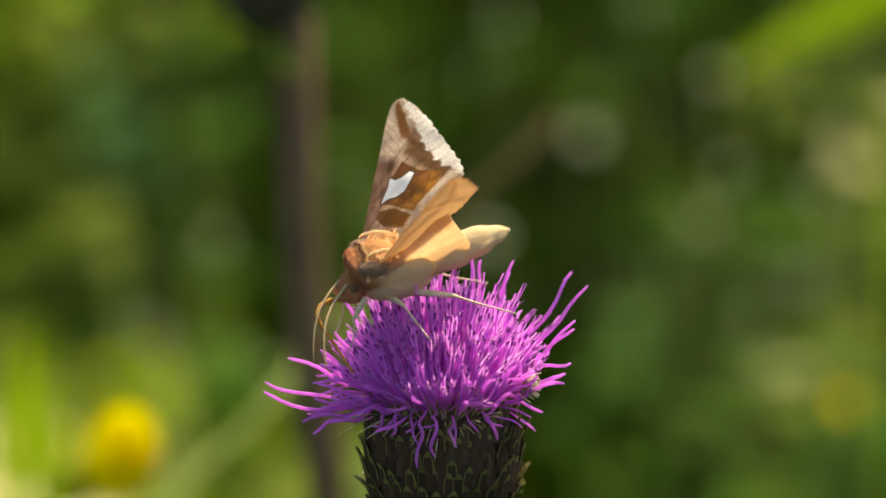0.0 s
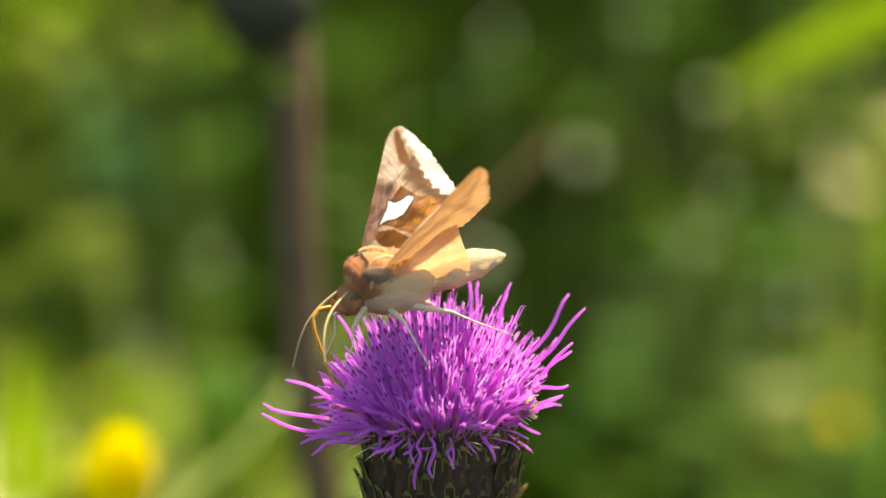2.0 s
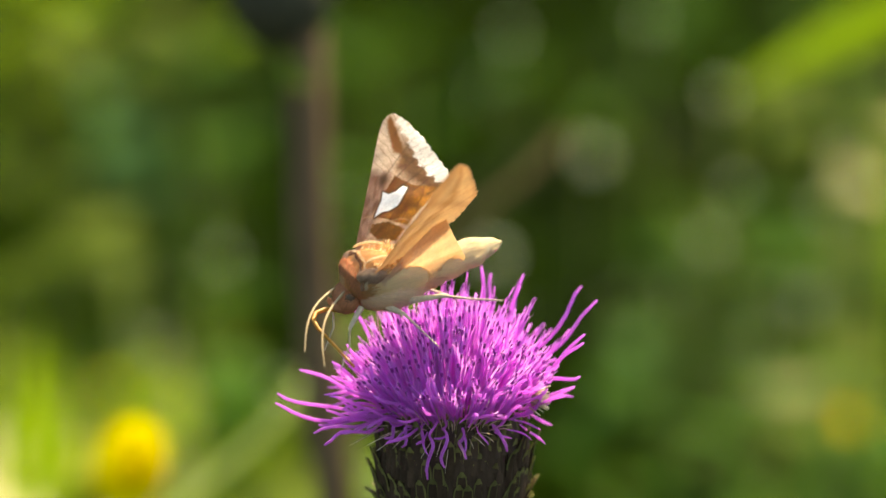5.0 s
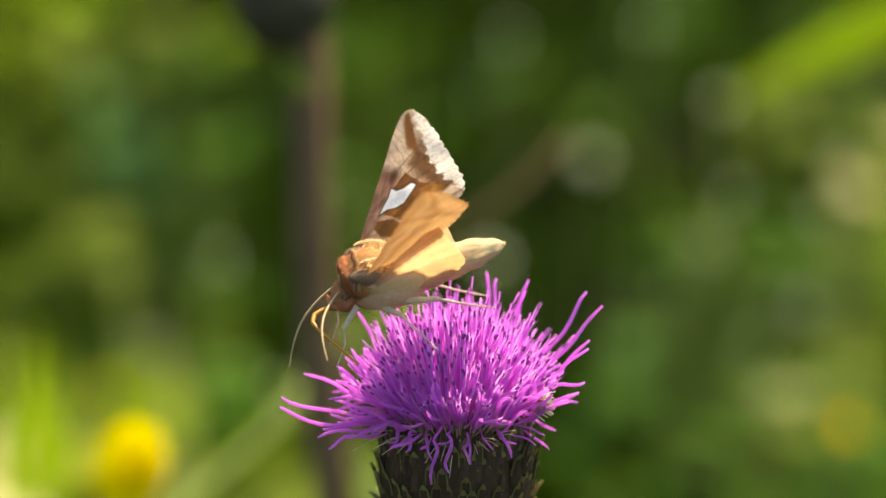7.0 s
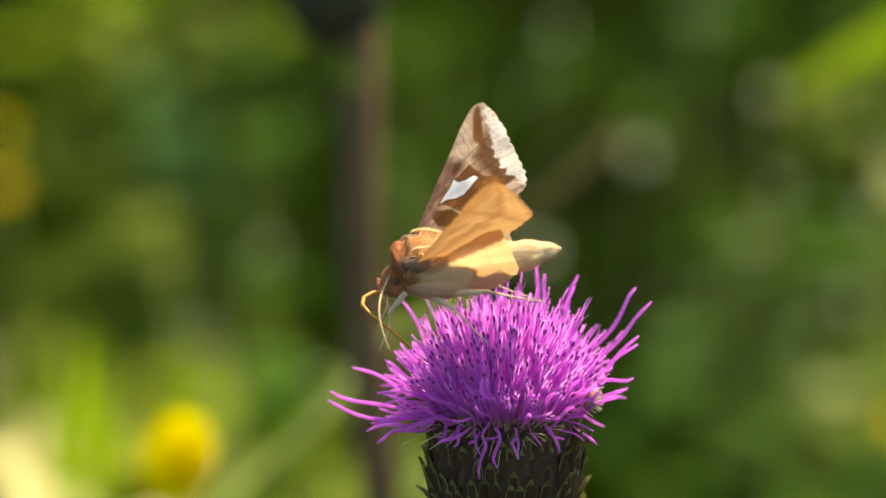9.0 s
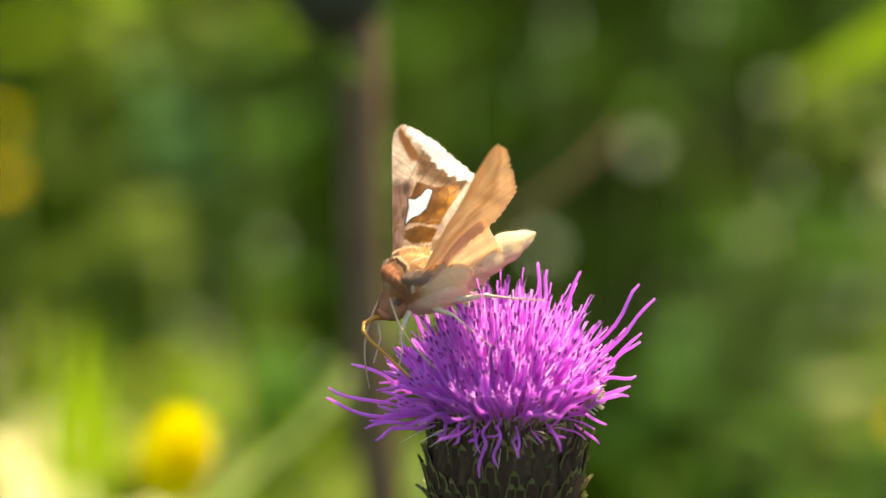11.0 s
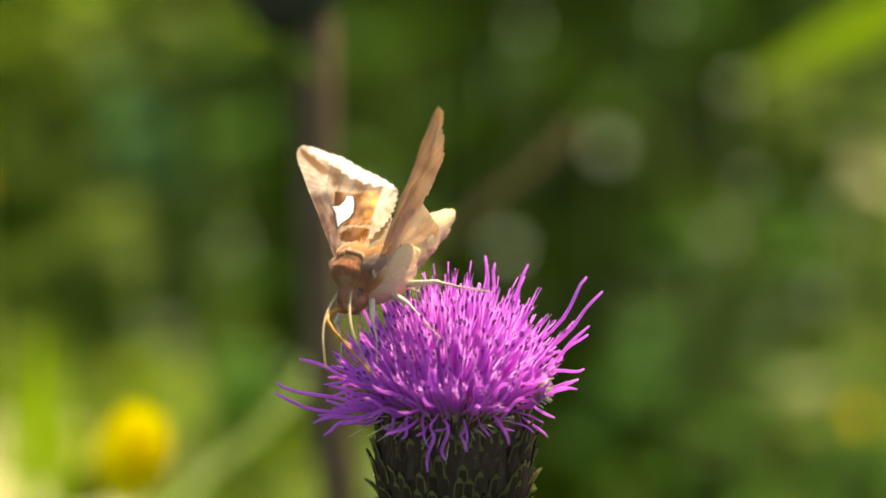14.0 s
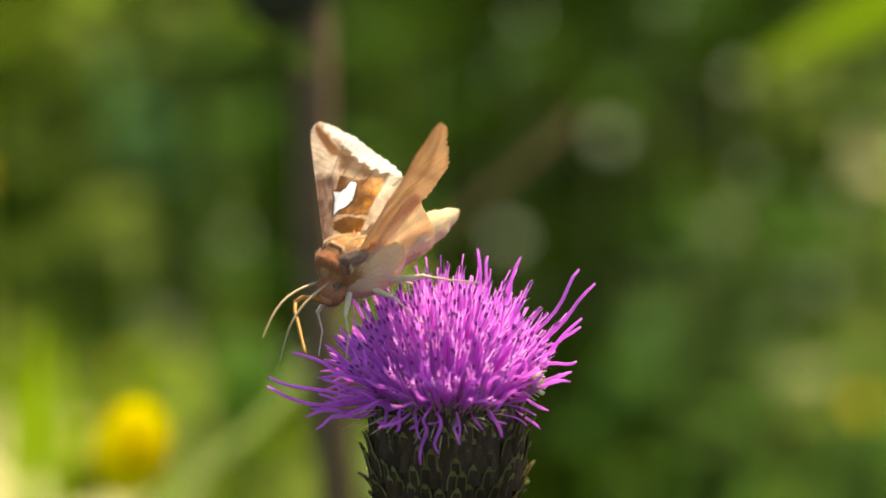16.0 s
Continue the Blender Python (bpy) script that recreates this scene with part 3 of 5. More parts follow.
b = Build().tube(bezier((0.02, 0.012, 0), (0.012, 0.006, 0.3), thistle_point((0, 0, -21.5)), 14), [0.0034 - 0.00006 * k for k in range(15)], 12)
stem = part("stem", b.mesh("stem", [STEM]), thistle, "ribbed green thistle stem")


def bract_mesh(k):
    """A blunt leathery scale with a keel, pale rim and a small point; it grows along z, its face towards +x."""
    r = random.Random(40 + k)
    b = Build()
    n, length, width = 7, r.uniform(5.4, 6.8), r.uniform(1.45, 1.75)
    curl = r.uniform(0.3, 1.1)
    cols = (-1, -0.74, 0, 0.74, 1)
    for side in (1, -1):
        for j in range(n + 1):
            s = j / n
            w = width / 2 * (0.75 + 0.25 * math.sin(s * 3.1)) * (1 if s < 0.72 else math.sqrt(max(0.0, 1 - ((s - 0.72) / 0.29) ** 2)) + 0.04)
            out = curl * s ** 4
            for c in cols:
                thick = 0.46 * (1 - abs(c) ** 2 * 0.85) * (1.15 - s * 0.5)
                b.v.append((out + (thick if side > 0 else -0.12 * (1 - abs(c))), c * w, s * length))
    m = len(cols)
    for side in (0, 1):
        o = side * (n + 1) * m
        for j in range(n):
            for c in range(m - 1):
                q = o + j * m + c
                b.f.append((q, q + 1, q + m + 1, q + m) if side == 0 else (q, q + m, q + m + 1, q + 1))
                b.i.append(1 if (c in (0, 3) and j > 2) or j == n - 1 else 0)
    return b.mesh("bract", [BRACT, BRACT_EDGE], MM)


bract_meshes = [bract_mesh(k) for k in range(6)]
r = random.Random(5)
for row, z in enumerate((-20.5, -18.4, -16.2, -14.0, -11.8, -9.6, -7.4, -5.3, -3.4)):
    count = (14, 18, 26, 36, 41, 41, 41, 41, 39)[row]
    for k in range(count):
        a = 2 * math.pi * (k + 0.5 * (row % 2) + r.uniform(-0.12, 0.12)) / count
        z1 = z + r.uniform(-0.5, 0.5)
        rad = profile(z1) * 0.97
        slope = math.atan2(profile(z1 + 3) - profile(z1), 3)
        lean = slope + radians(r.uniform(-5, 0) + (r.random() < 0.2) * r.uniform(5, 18))
        m = Matrix.Translation(thistle_point((math.cos(a) * rad, math.sin(a) * rad, z1))) @ Matrix.Rotation(a + r.uniform(-0.12, 0.12), 4, "Z") @ Matrix.Rotation(lean, 4, "Y")
        part("bract", bract_meshes[r.randrange(6)], thistle, m=m)


def grow_floret(b, r, length, bend, lobes=True, wave=0.5):
    """One tubular floret along z that bends towards +x: a slender wavy tube, a wider throat, five linear lobes and a dark anther tip between them."""
    ph = r.uniform(0, 6.28)
    def at(s):
        return Vector((bend * s * s * length + wave * math.sin(s * 5 + ph) * s, wave * math.cos(s * 4.1 + ph) * s, length * (s - 0.25 * bend * bend * s ** 3)))
    if not lobes:
        n, k = 10, r.uniform(0.85, 1.1)
        return b.tube([at(j / n) for j in range(n + 1)], [w * k for w in (0.15, 0.15, 0.16, 0.18, 0.20, 0.23, 0.26, 0.27, 0.25, 0.22, 0.10)], 6)
    tip, n = r.uniform(0.66, 0.76), 6
    end, d = at(tip), (at(tip) - at(tip - 0.1)).normalized()
    reach = length * (1 - tip)
    q = reach * r.uniform(0.75, 1.1)
    e = r.uniform(0.9, 1.9) if r.random() < 0.45 else 0.12
    lean = d.orthogonal().normalized() * r.uniform(-0.25, 0.25)
    # tube, anther with its dark mouth and the style run on in one another
    path = [at(tip * j / n) for j in range(n + 1)] + [end + d * 0.05, end + d * q * 0.72, end + d * (q * 0.72 + 0.35), end + d * (q * 0.72 + 0.7), end + d * (q * 0.72 + 0.75), end + d * (q * 0.72 + 0.75 + e) + lean * e]
    first = len(b.v)
    b.tube(path, [0.14, 0.14, 0.15, 0.17, 0.22, 0.28, 0.27, 0.18, 0.19, 0.205, 0.16, 0.09, 0.11], 5, mat=[0] * 7 + [2, 1, 1, 1, 0])
    ring = first + n * 5
    for j in range(5):
        p, p2 = b.v[ring + j], b.v[ring + (j + 1) % 5]
        mid = (p + p2) / 2
        o, w = (mid - end).normalized(), (p2 - p) * 0.36
        ln, out = reach * r.uniform(0.75, 1.1), r.uniform(0.2, 0.7)
        c1, c2, c3 = mid + d * ln * 0.45 + o * 0.08, mid + d * ln * 0.8 + o * out * 0.45, mid + d * ln + o * out
        v = len(b.v)
        b.v += [c1 - w, c1 + w, c2 - w * 0.8, c2 + w * 0.8, c3]
        b.f += [(ring + j, ring + (j + 1) % 5, v + 1, v), (v, v + 1, v + 3, v + 2), (v + 2, v + 3, v + 4)]
        b.i += [0, 0, 0]
    return b


def floret_mesh(k, length, bend, lobes=True, wave=0.5):
    return grow_floret(Build(), random.Random(100 + k), length, bend, lobes, wave).mesh("floret", [FLORET, FLORET_DARK, FLORET_ANTHER], MM)


def floret_pose(rho, a, r, stray):
    """Where a floret stands on the disc, at a share rho of its radius."""
    tilt = radians(31) * rho ** 1.25 + radians(r.gauss(0, stray))
    if rho > 0.86:
        tilt += radians(r.uniform(-2, 20))
    base = Vector((math.cos(a) * 8.2 * rho - 0.2, math.sin(a) * 8.2 * rho, 2.4 - 1.7 * rho * rho + r.uniform(-0.8, 0.5)))
    return Matrix.Translation(thistle_point(base)) @ Matrix.Rotation(a, 4, "Z") @ Matrix.Rotation(tilt, 4, "Y") @ Matrix.Rotation(r.uniform(-0.8, 0.8), 4, "Z")


floret_meshes = [floret_mesh(k, 12.0, 0.02 + 0.05 * (k % 5)) for k in range(14)]
r = random.Random(9)
GOLD = math.pi * (3 - math.sqrt(5))
COUNT = 215
for k in range(COUNT):
    rho = math.sqrt((k + 0.5) / COUNT)
    tall = r.uniform(0.93, 1.08) * (1.30 - 0.52 * rho * rho)
    a = GOLD * k + r.uniform(-0.15, 0.15)
    if k % 7 == 5 and math.sin(a) > -0.2:
        tall += r.uniform(0.12, 0.3)
    part("floret", floret_meshes[r.randrange(14)], thistle, m=floret_pose(rho, a, r, 5.0) @ Matrix.Diagonal((1, 1, tall, 1)))

# the thicket of tubes between the counted florets
b = Build()
for k in range(330):
    rho, a = math.sqrt(r.random()), r.uniform(0, 6.283)
    m = floret_pose(rho, a, r, 5.5)
    first = len(b.v)
    grow_floret(b, r, 11.4 * r.uniform(0.85, 1.03) * (1.30 - 0.52 * rho * rho), r.uniform(0.0, 0.2))
    for j in range(first, len(b.v)):
        b.v[j] = m @ (Vector(b.v[j]) * MM)
tagged(part("floret_thicket", b.mesh("floret_thicket", [FLORET_INNER, FLORET_DARK, FLORET_ANTHER]), thistle, "dense purple floret tubes inside the head"), kind="stuff")

# long outer florets that stand away from the head: tip in millimetres from the rim's centre, and how far the middle lifts
LONG = [
    (-21.6, 2.5, 6.3, -1.5),
    (-24.9, -1.3, 3.9, -3),
    (-25.4, -3.7, 2.7, -3.5),
    (-18.5, -7.9, -1.6, 0.5),
    (-16.2, 1.2, 9.2, -1),
    (-14.8, 7.7, 14.0, 0),
    (18.7, 8.5, 17.1, -1),
    (20.6, 5.2, 16.3, -1.5),
    (18.3, 0.9, 11.8, -1),
    (17.9, -1.3, 11.5, -1.5),
    (17.7, 0.4, 6.3, 1),
    (14.1, -2.5, 3.3, 1),
    (11.1, -5.1, 1.1, 2),
    (-3.3, -11.9, -5.1, 3),
    (-1.3, -12.1, -3.8, 3),
    (1.4, -12.3, -2.5, 3),
    (7.2, -10.9, -1.3, 3.5),
    (-9.7, -8.7, -0.7, 1.5),
    (4.3, 11.0, 18.8, 0),
    (5.7, 12.9, 18.0, 0),
    (10.0, 10.8, 18.2, 0),
    (9.1, 6.5, 17.3, 0),
    (-17.7, -2.5, 7.0, -1),
    (-15.7, -4.5, 3.5, -1.5),
    (-17.6, -5.9, 2.1, -1),
    (-19.2, -7.5, -0.1, 0),
    (-18.9, -3.4, -0.0, -1),
    (-14.5, -3.9, 5.8, -1),
    (-13.8, -0.6, 6.4, -1),
    (-7.4, -9.9, -1.2, 2),
    (-5.0, -10.9, -1.2, 2.5),
    (12.3, -4.7, 2.7, 1.5),
]
for k, (x, y, z, lift) in enumerate(LONG):
    tip = Vector((x, y, z))
    a = math.atan2(y, x)
    base = Vector((math.cos(a) * 7.2, math.sin(a) * 7.2, 0.9 + 0.06 * z))
    mid = base.lerp(tip, 0.5) + Vector((0, 0, lift))
    if z < -2.5 and abs(x) < 16:
        base = Vector((math.cos(a) * 8.0, math.sin(a) * 8.0, 1.8))
        mid = Vector((math.cos(a) * 13.0, math.sin(a) * 13.0, 2.2))
    path = [p + Vector((0.42 * math.sin(j * 0.95 + k), 0.42 * math.cos(j * 1.15 + k), 0.42 * math.sin(j * 0.85 + 2 * k))) * min(1, j / 4) for j, p in enumerate(bezier(base, mid, tip, 12))]
    path = [thistle_point(p) for p in path]
    b = Build().tube(path, [w * MM for w in (0.17, 0.17, 0.18, 0.19, 0.20, 0.21, 0.22, 0.25, 0.27, 0.26, 0.24, 0.23, 0.14)], 7)
    part("floret", b.mesh("floret", [FLORET]), thistle)

# outward-leaning florets round the lower half, then a short skirt over the rim
skirt_meshes = [floret_mesh(60 + k, 7.4 + 0.7 * (k % 4), (-0.3, 0.1, 0.3, -0.1)[k % 4], False, 0.8) for k in range(12)]
for lo, hi, count, size, z0 in ((34, 54, 34, 1.12, 1.6), (52, 78, 34, 1.0, 1.1), (74, 104, 26, 0.72, 0.8)):
    for k in range(count):
        a = 2 * math.pi * (k + r.uniform(-0.45, 0.45)) / count
        base = Vector((math.cos(a) * 8.5, math.sin(a) * 8.5, z0 + r.uniform(-0.5, 0.6)))
        m = Matrix.Translation(thistle_point(base)) @ Matrix.Rotation(a + r.uniform(-0.35, 0.35), 4, "Z") @ Matrix.Rotation(radians(r.uniform(lo, hi)), 4, "Y") @ Matrix.Rotation(r.uniform(-1, 1), 4, "Z")
        part("floret", skirt_meshes[r.randrange(12)], thistle, m=m @ Matrix.Scale(size * r.uniform(0.85, 1.1), 4))

long_skirt = [floret_mesh(80 + k, 9.2 + 0.6 * (k % 4), (-0.2, 0.1, 0.25)[k % 3], False, 0.8) for k in range(6)]
for k in range(20):
    a = r.uniform(2.6, 4.4)
    base = Vector((math.cos(a) * 8.3, math.sin(a) * 8.3, 1.2 + r.uniform(-0.4, 0.8)))
    m = Matrix.Translation(thistle_point(base)) @ Matrix.Rotation(a + r.uniform(-0.25, 0.25), 4, "Z") @ Matrix.Rotation(radians(r.uniform(58, 88)), 4, "Y")
    part("floret", long_skirt[r.randrange(6)], thistle, m=m)

b = Build()
for k in range(60):
    a = r.uniform(2.6, 5.4)
    base = thistle_point((math.cos(a) * 8.2, math.sin(a) * 8.2, -0.3))
    d = Vector((math.cos(a) * r.uniform(0.3, 1), math.sin(a) * r.uniform(0.3, 1), r.uniform(-0.2, 0.8))).normalized()
    ln = r.uniform(4, 9) * MM
    b.tube(bezier(base, base + d * ln * 0.5 + Vector((0, 0, 0.0006)), base + d * ln, 4), [0.00008] * 4 + [0.00003], 3)
for k in range(130):
    a = r.gauss(-0.42, 0.05)
    base = thistle_point((math.cos(a) * 12.5, math.sin(a) * 12.5, r.uniform(3.4, 5.4)))
    d = Vector((math.cos(a), math.sin(a), r.uniform(-0.5, 1.0))).normalized()
    ln = r.uniform(1.0, 2.2) * MM
    b.tube([base, base + d * ln], [0.00019, 0.00009], 3)
tagged(part("pappus", b.mesh("pappus", [PAPPUS]), thistle, "fine cream hairs between the florets"), kind="stuff")


# ---- moth ----
moth = new("moth")
tagged(moth, "brown moth with a silver-white wing spot, feeding on the thistle", "moth")
BASE = Vector((5.2, -4.6, 3.2))
U, V, N = Vector((-0.4620, -0.5120, 0.7242)), Vector((-0.8570, 0.4678, -0.2161)), Vector((0.2281, 0.7205, 0.6549))


def inside(u, v, poly):
    """Signed distance to a polygon, positive within."""
    d, c = 1e9, False
    for j in range(len(poly)):
        (x1, y1), (x2, y2) = poly[j - 1], poly[j]
        dx, dy = x2 - x1, y2 - y1
        s = max(0, min(1, ((u - x1) * dx + (v - y1) * dy) / (dx * dx + dy * dy)))
        d = min(d, math.hypot(u - x1 - s * dx, v - y1 - s * dy))
        if (y1 > v) != (y2 > v) and u < (x2 - x1) * (v - y1) / (y2 - y1) + x1:
            c = not c
    return d if c else -d


def interp(x, pts):
    for (a, p), (c, q) in zip(pts, pts[1:]):
        if x <= c:
            s = max(0, (x - a) / (c - a))
            return p + (q - p) * s
    return pts[-1][1]


COSTA = [(0, 0.3), (4, 0.0), (9, -0.4), (15, -0.9), (19, -1.2), (20.6, -1.1), (21.6, -0.6), (22.1, 0.2)]
REAR = [(0, 3.6), (2, 5.2), (5.6, 9.3), (8.6, 11.4), (11.0, 12.5), (12.6, 12.6), (14.2, 11.5), (16.6, 8.7), (19.6, 5.1), (21.3, 2.6), (22.1, 0.2)]
HIND_FRONT = [(0, -0.2), (5, -2.0), (10, -3.2), (12.8, -2.8), (14.0, -1.8), (14.6, 0.0)]
HIND_REAR = [(0, 2.6), (3, 5.6), (6, 6.8), (9, 6.8), (11.5, 5.6), (13.4, 3.2), (14.6, 0.0)]
SPOT = [(9.5, 2.0), (9.2, 3.0), (9.8, 3.9), (11.0, 4.7), (10.9, 5.4), (9.3, 5.2), (7.8, 4.8), (6.8, 3.8), (6.3, 2.8), (5.3, 1.9), (6.7, 2.0), (8.1, 2.2)]
PATCH = [(12.3, 3.0), (11.5, 6.2), (12.1, 9.7), (9.8, 9.2), (7.8, 8.1), (5.2, 6.9), (5.3, 4.4), (5.4, 2.5), (5.9, 1.9), (8.1, 2.1), (9.3, 2.2)]
LOWER = [(4.2, 1.9), (5.0, 4.2), (4.6, 6.7), (2.8, 5.8), (2.3, 3.2), (3.0, 1.8)]
STREAK = [(21.6, -0.3), (19.6, 1.3), (17.5, 2.7), (16.2, 3.3), (16.2, 1.9), (18.5, 0.6), (20.4, -0.3)]
BAND = [(22.2, 0.4), (21.2, 0.9), (18.4, 3.5), (15.7, 5.5), (13.9, 7.7), (12.9, 9.6), (12.4, 12.9), (14.3, 12.2), (17, 8.9), (20, 5.2)]


def mixc(a, c, s):
    s = max(0.0, min(1.0, s))
    return tuple(p + (q - p) * s for p, q in zip(a, c))


def top_scales(u, v):
    """Colour and metal of the upper forewing at a point of its plane."""
    g = noise.noise((u * 0.9, v * 0.9, 3)) * 0.5 + noise.noise((u * 3.1, v * 3.1, 8)) * 0.35
    g2 = noise.noise((u * 0.5, v * 2.2, 14))
    fine = noise.noise((u * 6.5, v * 6.5, 61))
    col = mixc((0.50, 0.36, 0.27), (0.78, 0.62, 0.49), 0.55 + 1.5 * g)
    # costal strip: grey-mauve towards the root, pale with fine dark strokes towards the tip
    strip = max(0, min(1, 1.6 - (v - 0.3 - 0.10 * u) / 0.9))
    rootward = max(0, min(1, (13.2 - u) / 1.5))
    col = mixc(col, mixc((0.24, 0.145, 0.12), (0.46, 0.33, 0.28), 0.45 + 1.9 * g2 + 0.9 * fine), strip * rootward * 0.95)
    col = mixc(col, (0.90, 0.81, 0.72), strip * (1 - rootward) * 0.35)
    stroke = max(0, 1 - abs(((u + 0.8 * v) * 0.85 + 0.5 * noise.noise((u * 0.7, v * 0.7, 63))) % 1 - 0.5) / 0.11)
    col = mixc(col, (0.33, 0.20, 0.15), stroke * strip * (1 - rootward) * 0.75)
    col = mixc(col, (0.11, 0.06, 0.055), 1.5 * max(0, 0.85 - math.hypot((u - 11.2) / 2.0, (v - 1.5) / 0.9)) + 0.4 * g2 * (9 < u < 13 and v < 2.4))
    # brown field behind the pale margin
    mid = max(0, min(1, 1.35 - abs(u - 14.6 + 0.55 * (v - 5)) / 2.2)) * max(0, min(1, (v - 2.6) / 0.7))
    col = mixc(col, mixc((0.15, 0.08, 0.04), (0.40, 0.255, 0.145), 0.5 + 1.6 * g), mid)
    rear = max(0, min(1, (v - 0.55 * u - 3.4) / 0.6))
    col = mixc(col, mixc((0.70, 0.57, 0.46), (0.90, 0.79, 0.68), 0.5 + 1.3 * g), rear * 0.9)
    band = inside(u, v, BAND) + 0.22 * math.sin((u - v) * 2.3 + 3 * noise.noise((u * 0.6, v * 0.6, 21))) + 0.5 * noise.noise((u * 1.6, v * 1.6, 1)) + 0.3 * noise.noise((u * 4.2, v * 4.2, 11))
    col = mixc(col, (0.93, 0.86, 0.79), (band + 0.12) / 0.18)
    if band > 0:
        net = min(abs(((u - v) * 0.62 + 0.35 * noise.noise((u, v, 5))) % 1 - 0.5), 1) * 2
        col = mixc(col, (0.46, 0.35, 0.30), max(0, net - 0.78) * 2.6)
        col = mixc(col, (0.60, 0.49, 0.43), max(0, noise.noise((u * 2.6, v * 2.6, 17))) * 1.0)
    st = inside(u, v, STREAK) + 0.2 * noise.noise((u * 2, v * 2, 6))
    col = mixc(col, (0.36, 0.18, 0.07), (st + 0.3) / 0.4)
    metal = 0.0
    for poly in (PATCH, LOWER):
        p = inside(u, v, poly) + 0.12 * noise.noise((u * 2.5, v * 2.5, 2))
        s = (p + 0.10) / 0.2
        bronze = mixc((0.30, 0.16, 0.05), (0.68, 0.40, 0.09), (u * -0.05 + v * 0.17) - 0.35 + 1.1 * g)
        for v0 in (4.6, 6.1, 7.7):
            bronze = mixc(bronze, (0.28, 0.13, 0.03), max(0, 1 - abs(v - v0 - 0.05 * (u - 8) - 0.12 * math.sin(u * 2)) / 0.17) * 0.75)
        col = mixc(col, bronze, s)
        metal = max(metal, 0.2 * max(0, min(1, s)))
    # veins as thin lines that fan out from the base
    ang = math.degrees(math.atan2(v + 1.5, u + 0.5))
    for k, a0 in enumerate((9, 16, 22, 28, 34, 41, 48)):
        w = 0.16 / max(3.0, u) * 57
        near = max(0, 1 - abs(ang - a0 - 1.5 * math.sin(u * 0.3 + k)) / w)
        if u > 10.5 and v > 1.2:
            col = mixc(col, tuple(c * 0.42 for c in col), near * (0.95 if band < 0 else 0.35))
    scallop = abs(u - 16.4 + 0.62 * (v - 5) + 0.35 * math.sin(v * 3.1))
    if v > 3:
        col = mixc(col, tuple(c * 0.45 for c in col), max(0, 1 - scallop / 0.2) * (band < 0.3) * 0.8)
    line = abs(u - 4.9 - 0.12 * v - 0.35 * math.sin(v * 1.3))
    col = mixc(col, (0.62, 0.45, 0.32), max(0, 1 - line / 0.22) * (0.7 if v < 7.5 else 0))
    sp = inside(u, v, SPOT)
    if sp > -0.35:
        col = mixc(col, (0.05, 0.025, 0.012), (sp + 0.35) / 0.15)
        col = mixc(col, (0.86, 0.87, 0.86), (sp + 0.06) / 0.12)
        metal = max(metal * (sp < 0), 0.55 * max(0, min(1, (sp + 0.06) / 0.12)))
    deep = 1.0 if sp > -0.06 else 1.3 if band > 0 else 1.85 if metal > 0.05 else 1.65
    return (*(c ** deep * (1 + 0.25 * fine) for c in col), metal)


def under_scales(u, v):
    g = noise.noise((u * 0.7, v * 0.7, 31)) * 0.5 + noise.noise((u * 3, v * 3, 32)) * 0.25
    col = mixc((0.88, 0.74, 0.57), (0.96, 0.85, 0.69), 0.5 + g)
    band = max(0, 1 - abs(u + 0.25 * v - 14.0) / 1.3)
    col = mixc(col, (0.56, 0.38, 0.24), band * 0.5)
    col = mixc(col, (0.48, 0.30, 0.17), max(0, 1 - math.hypot(u - 8.5, (v - 2.5) * 1.2) / 2.4) * 0.55)
    ang = math.degrees(math.atan2(v + 1.5, u + 0.5))
    vein = max(0, 1 - min(abs(ang - a0) for a0 in (9, 15, 21, 27, 34, 42)) / (7.0 / max(3.0, u)))
    col = mixc(col, (0.52, 0.32, 0.16), vein * 0.5)
    col = mixc(col, (0.66, 0.44, 0.24), max(0, min(1, (2.6 - v) / 2)) * 0.5)
    share = v / max(1.0, interp(u, REAR))
    # brown band painted where the overlapping hind wing lets less light through
    col = mixc(col, (0.55, 0.31, 0.13), max(0, 1 - abs(share - 0.52 - 0.1 * noise.noise((u * 0.4, v * 0.4, 51))) / 0.16) * 0.5)
    col = mixc(col, (0.95, 0.86, 0.68), max(0, min(1, (share - 0.6) / 0.2)) * max(0, min(1, (12 - u) / 4)) * 0.8)
    edge = interp(u, REAR) - v
    if u > 12.5:
        col = mixc(col, (0.70, 0.55, 0.40), max(0, 1 - edge / 1.2))
    return (*col, 0.0)


def hind_scales(u, v):
    g = noise.noise((u * 0.8, v * 0.8, 41)) * 0.5 + noise.noise((u * 3, v * 3, 42)) * 0.2
    col = mixc((0.73, 0.57, 0.38), (0.82, 0.68, 0.49), 0.55 + g)
    rim = math.hypot(u, v) - 10.3
    col = mixc(col, (0.74, 0.55, 0.32), max(0, min(1, rim / 2.0)) * 0.4 * max(0, 1 - v / 9))
    ang = math.degrees(math.atan2(v, u + 0.4))
    fan = abs((ang / 9.0) % 1 - 0.5) * 2
    col = mixc(col, (0.60, 0.38, 0.16), max(0, fan - 0.70) * 1.1)
    col = mixc(col, (0.94, 0.82, 0.58), max(0, 1 - abs(ang - 8) / 9) * 0.6)
    col = mixc(col, (0.88, 0.76, 0.57), max(0, min(1, (9 - math.hypot(u, v)) / 4)) * 0.6)
    return (*(c ** 0.75 for c in col), 0.0)


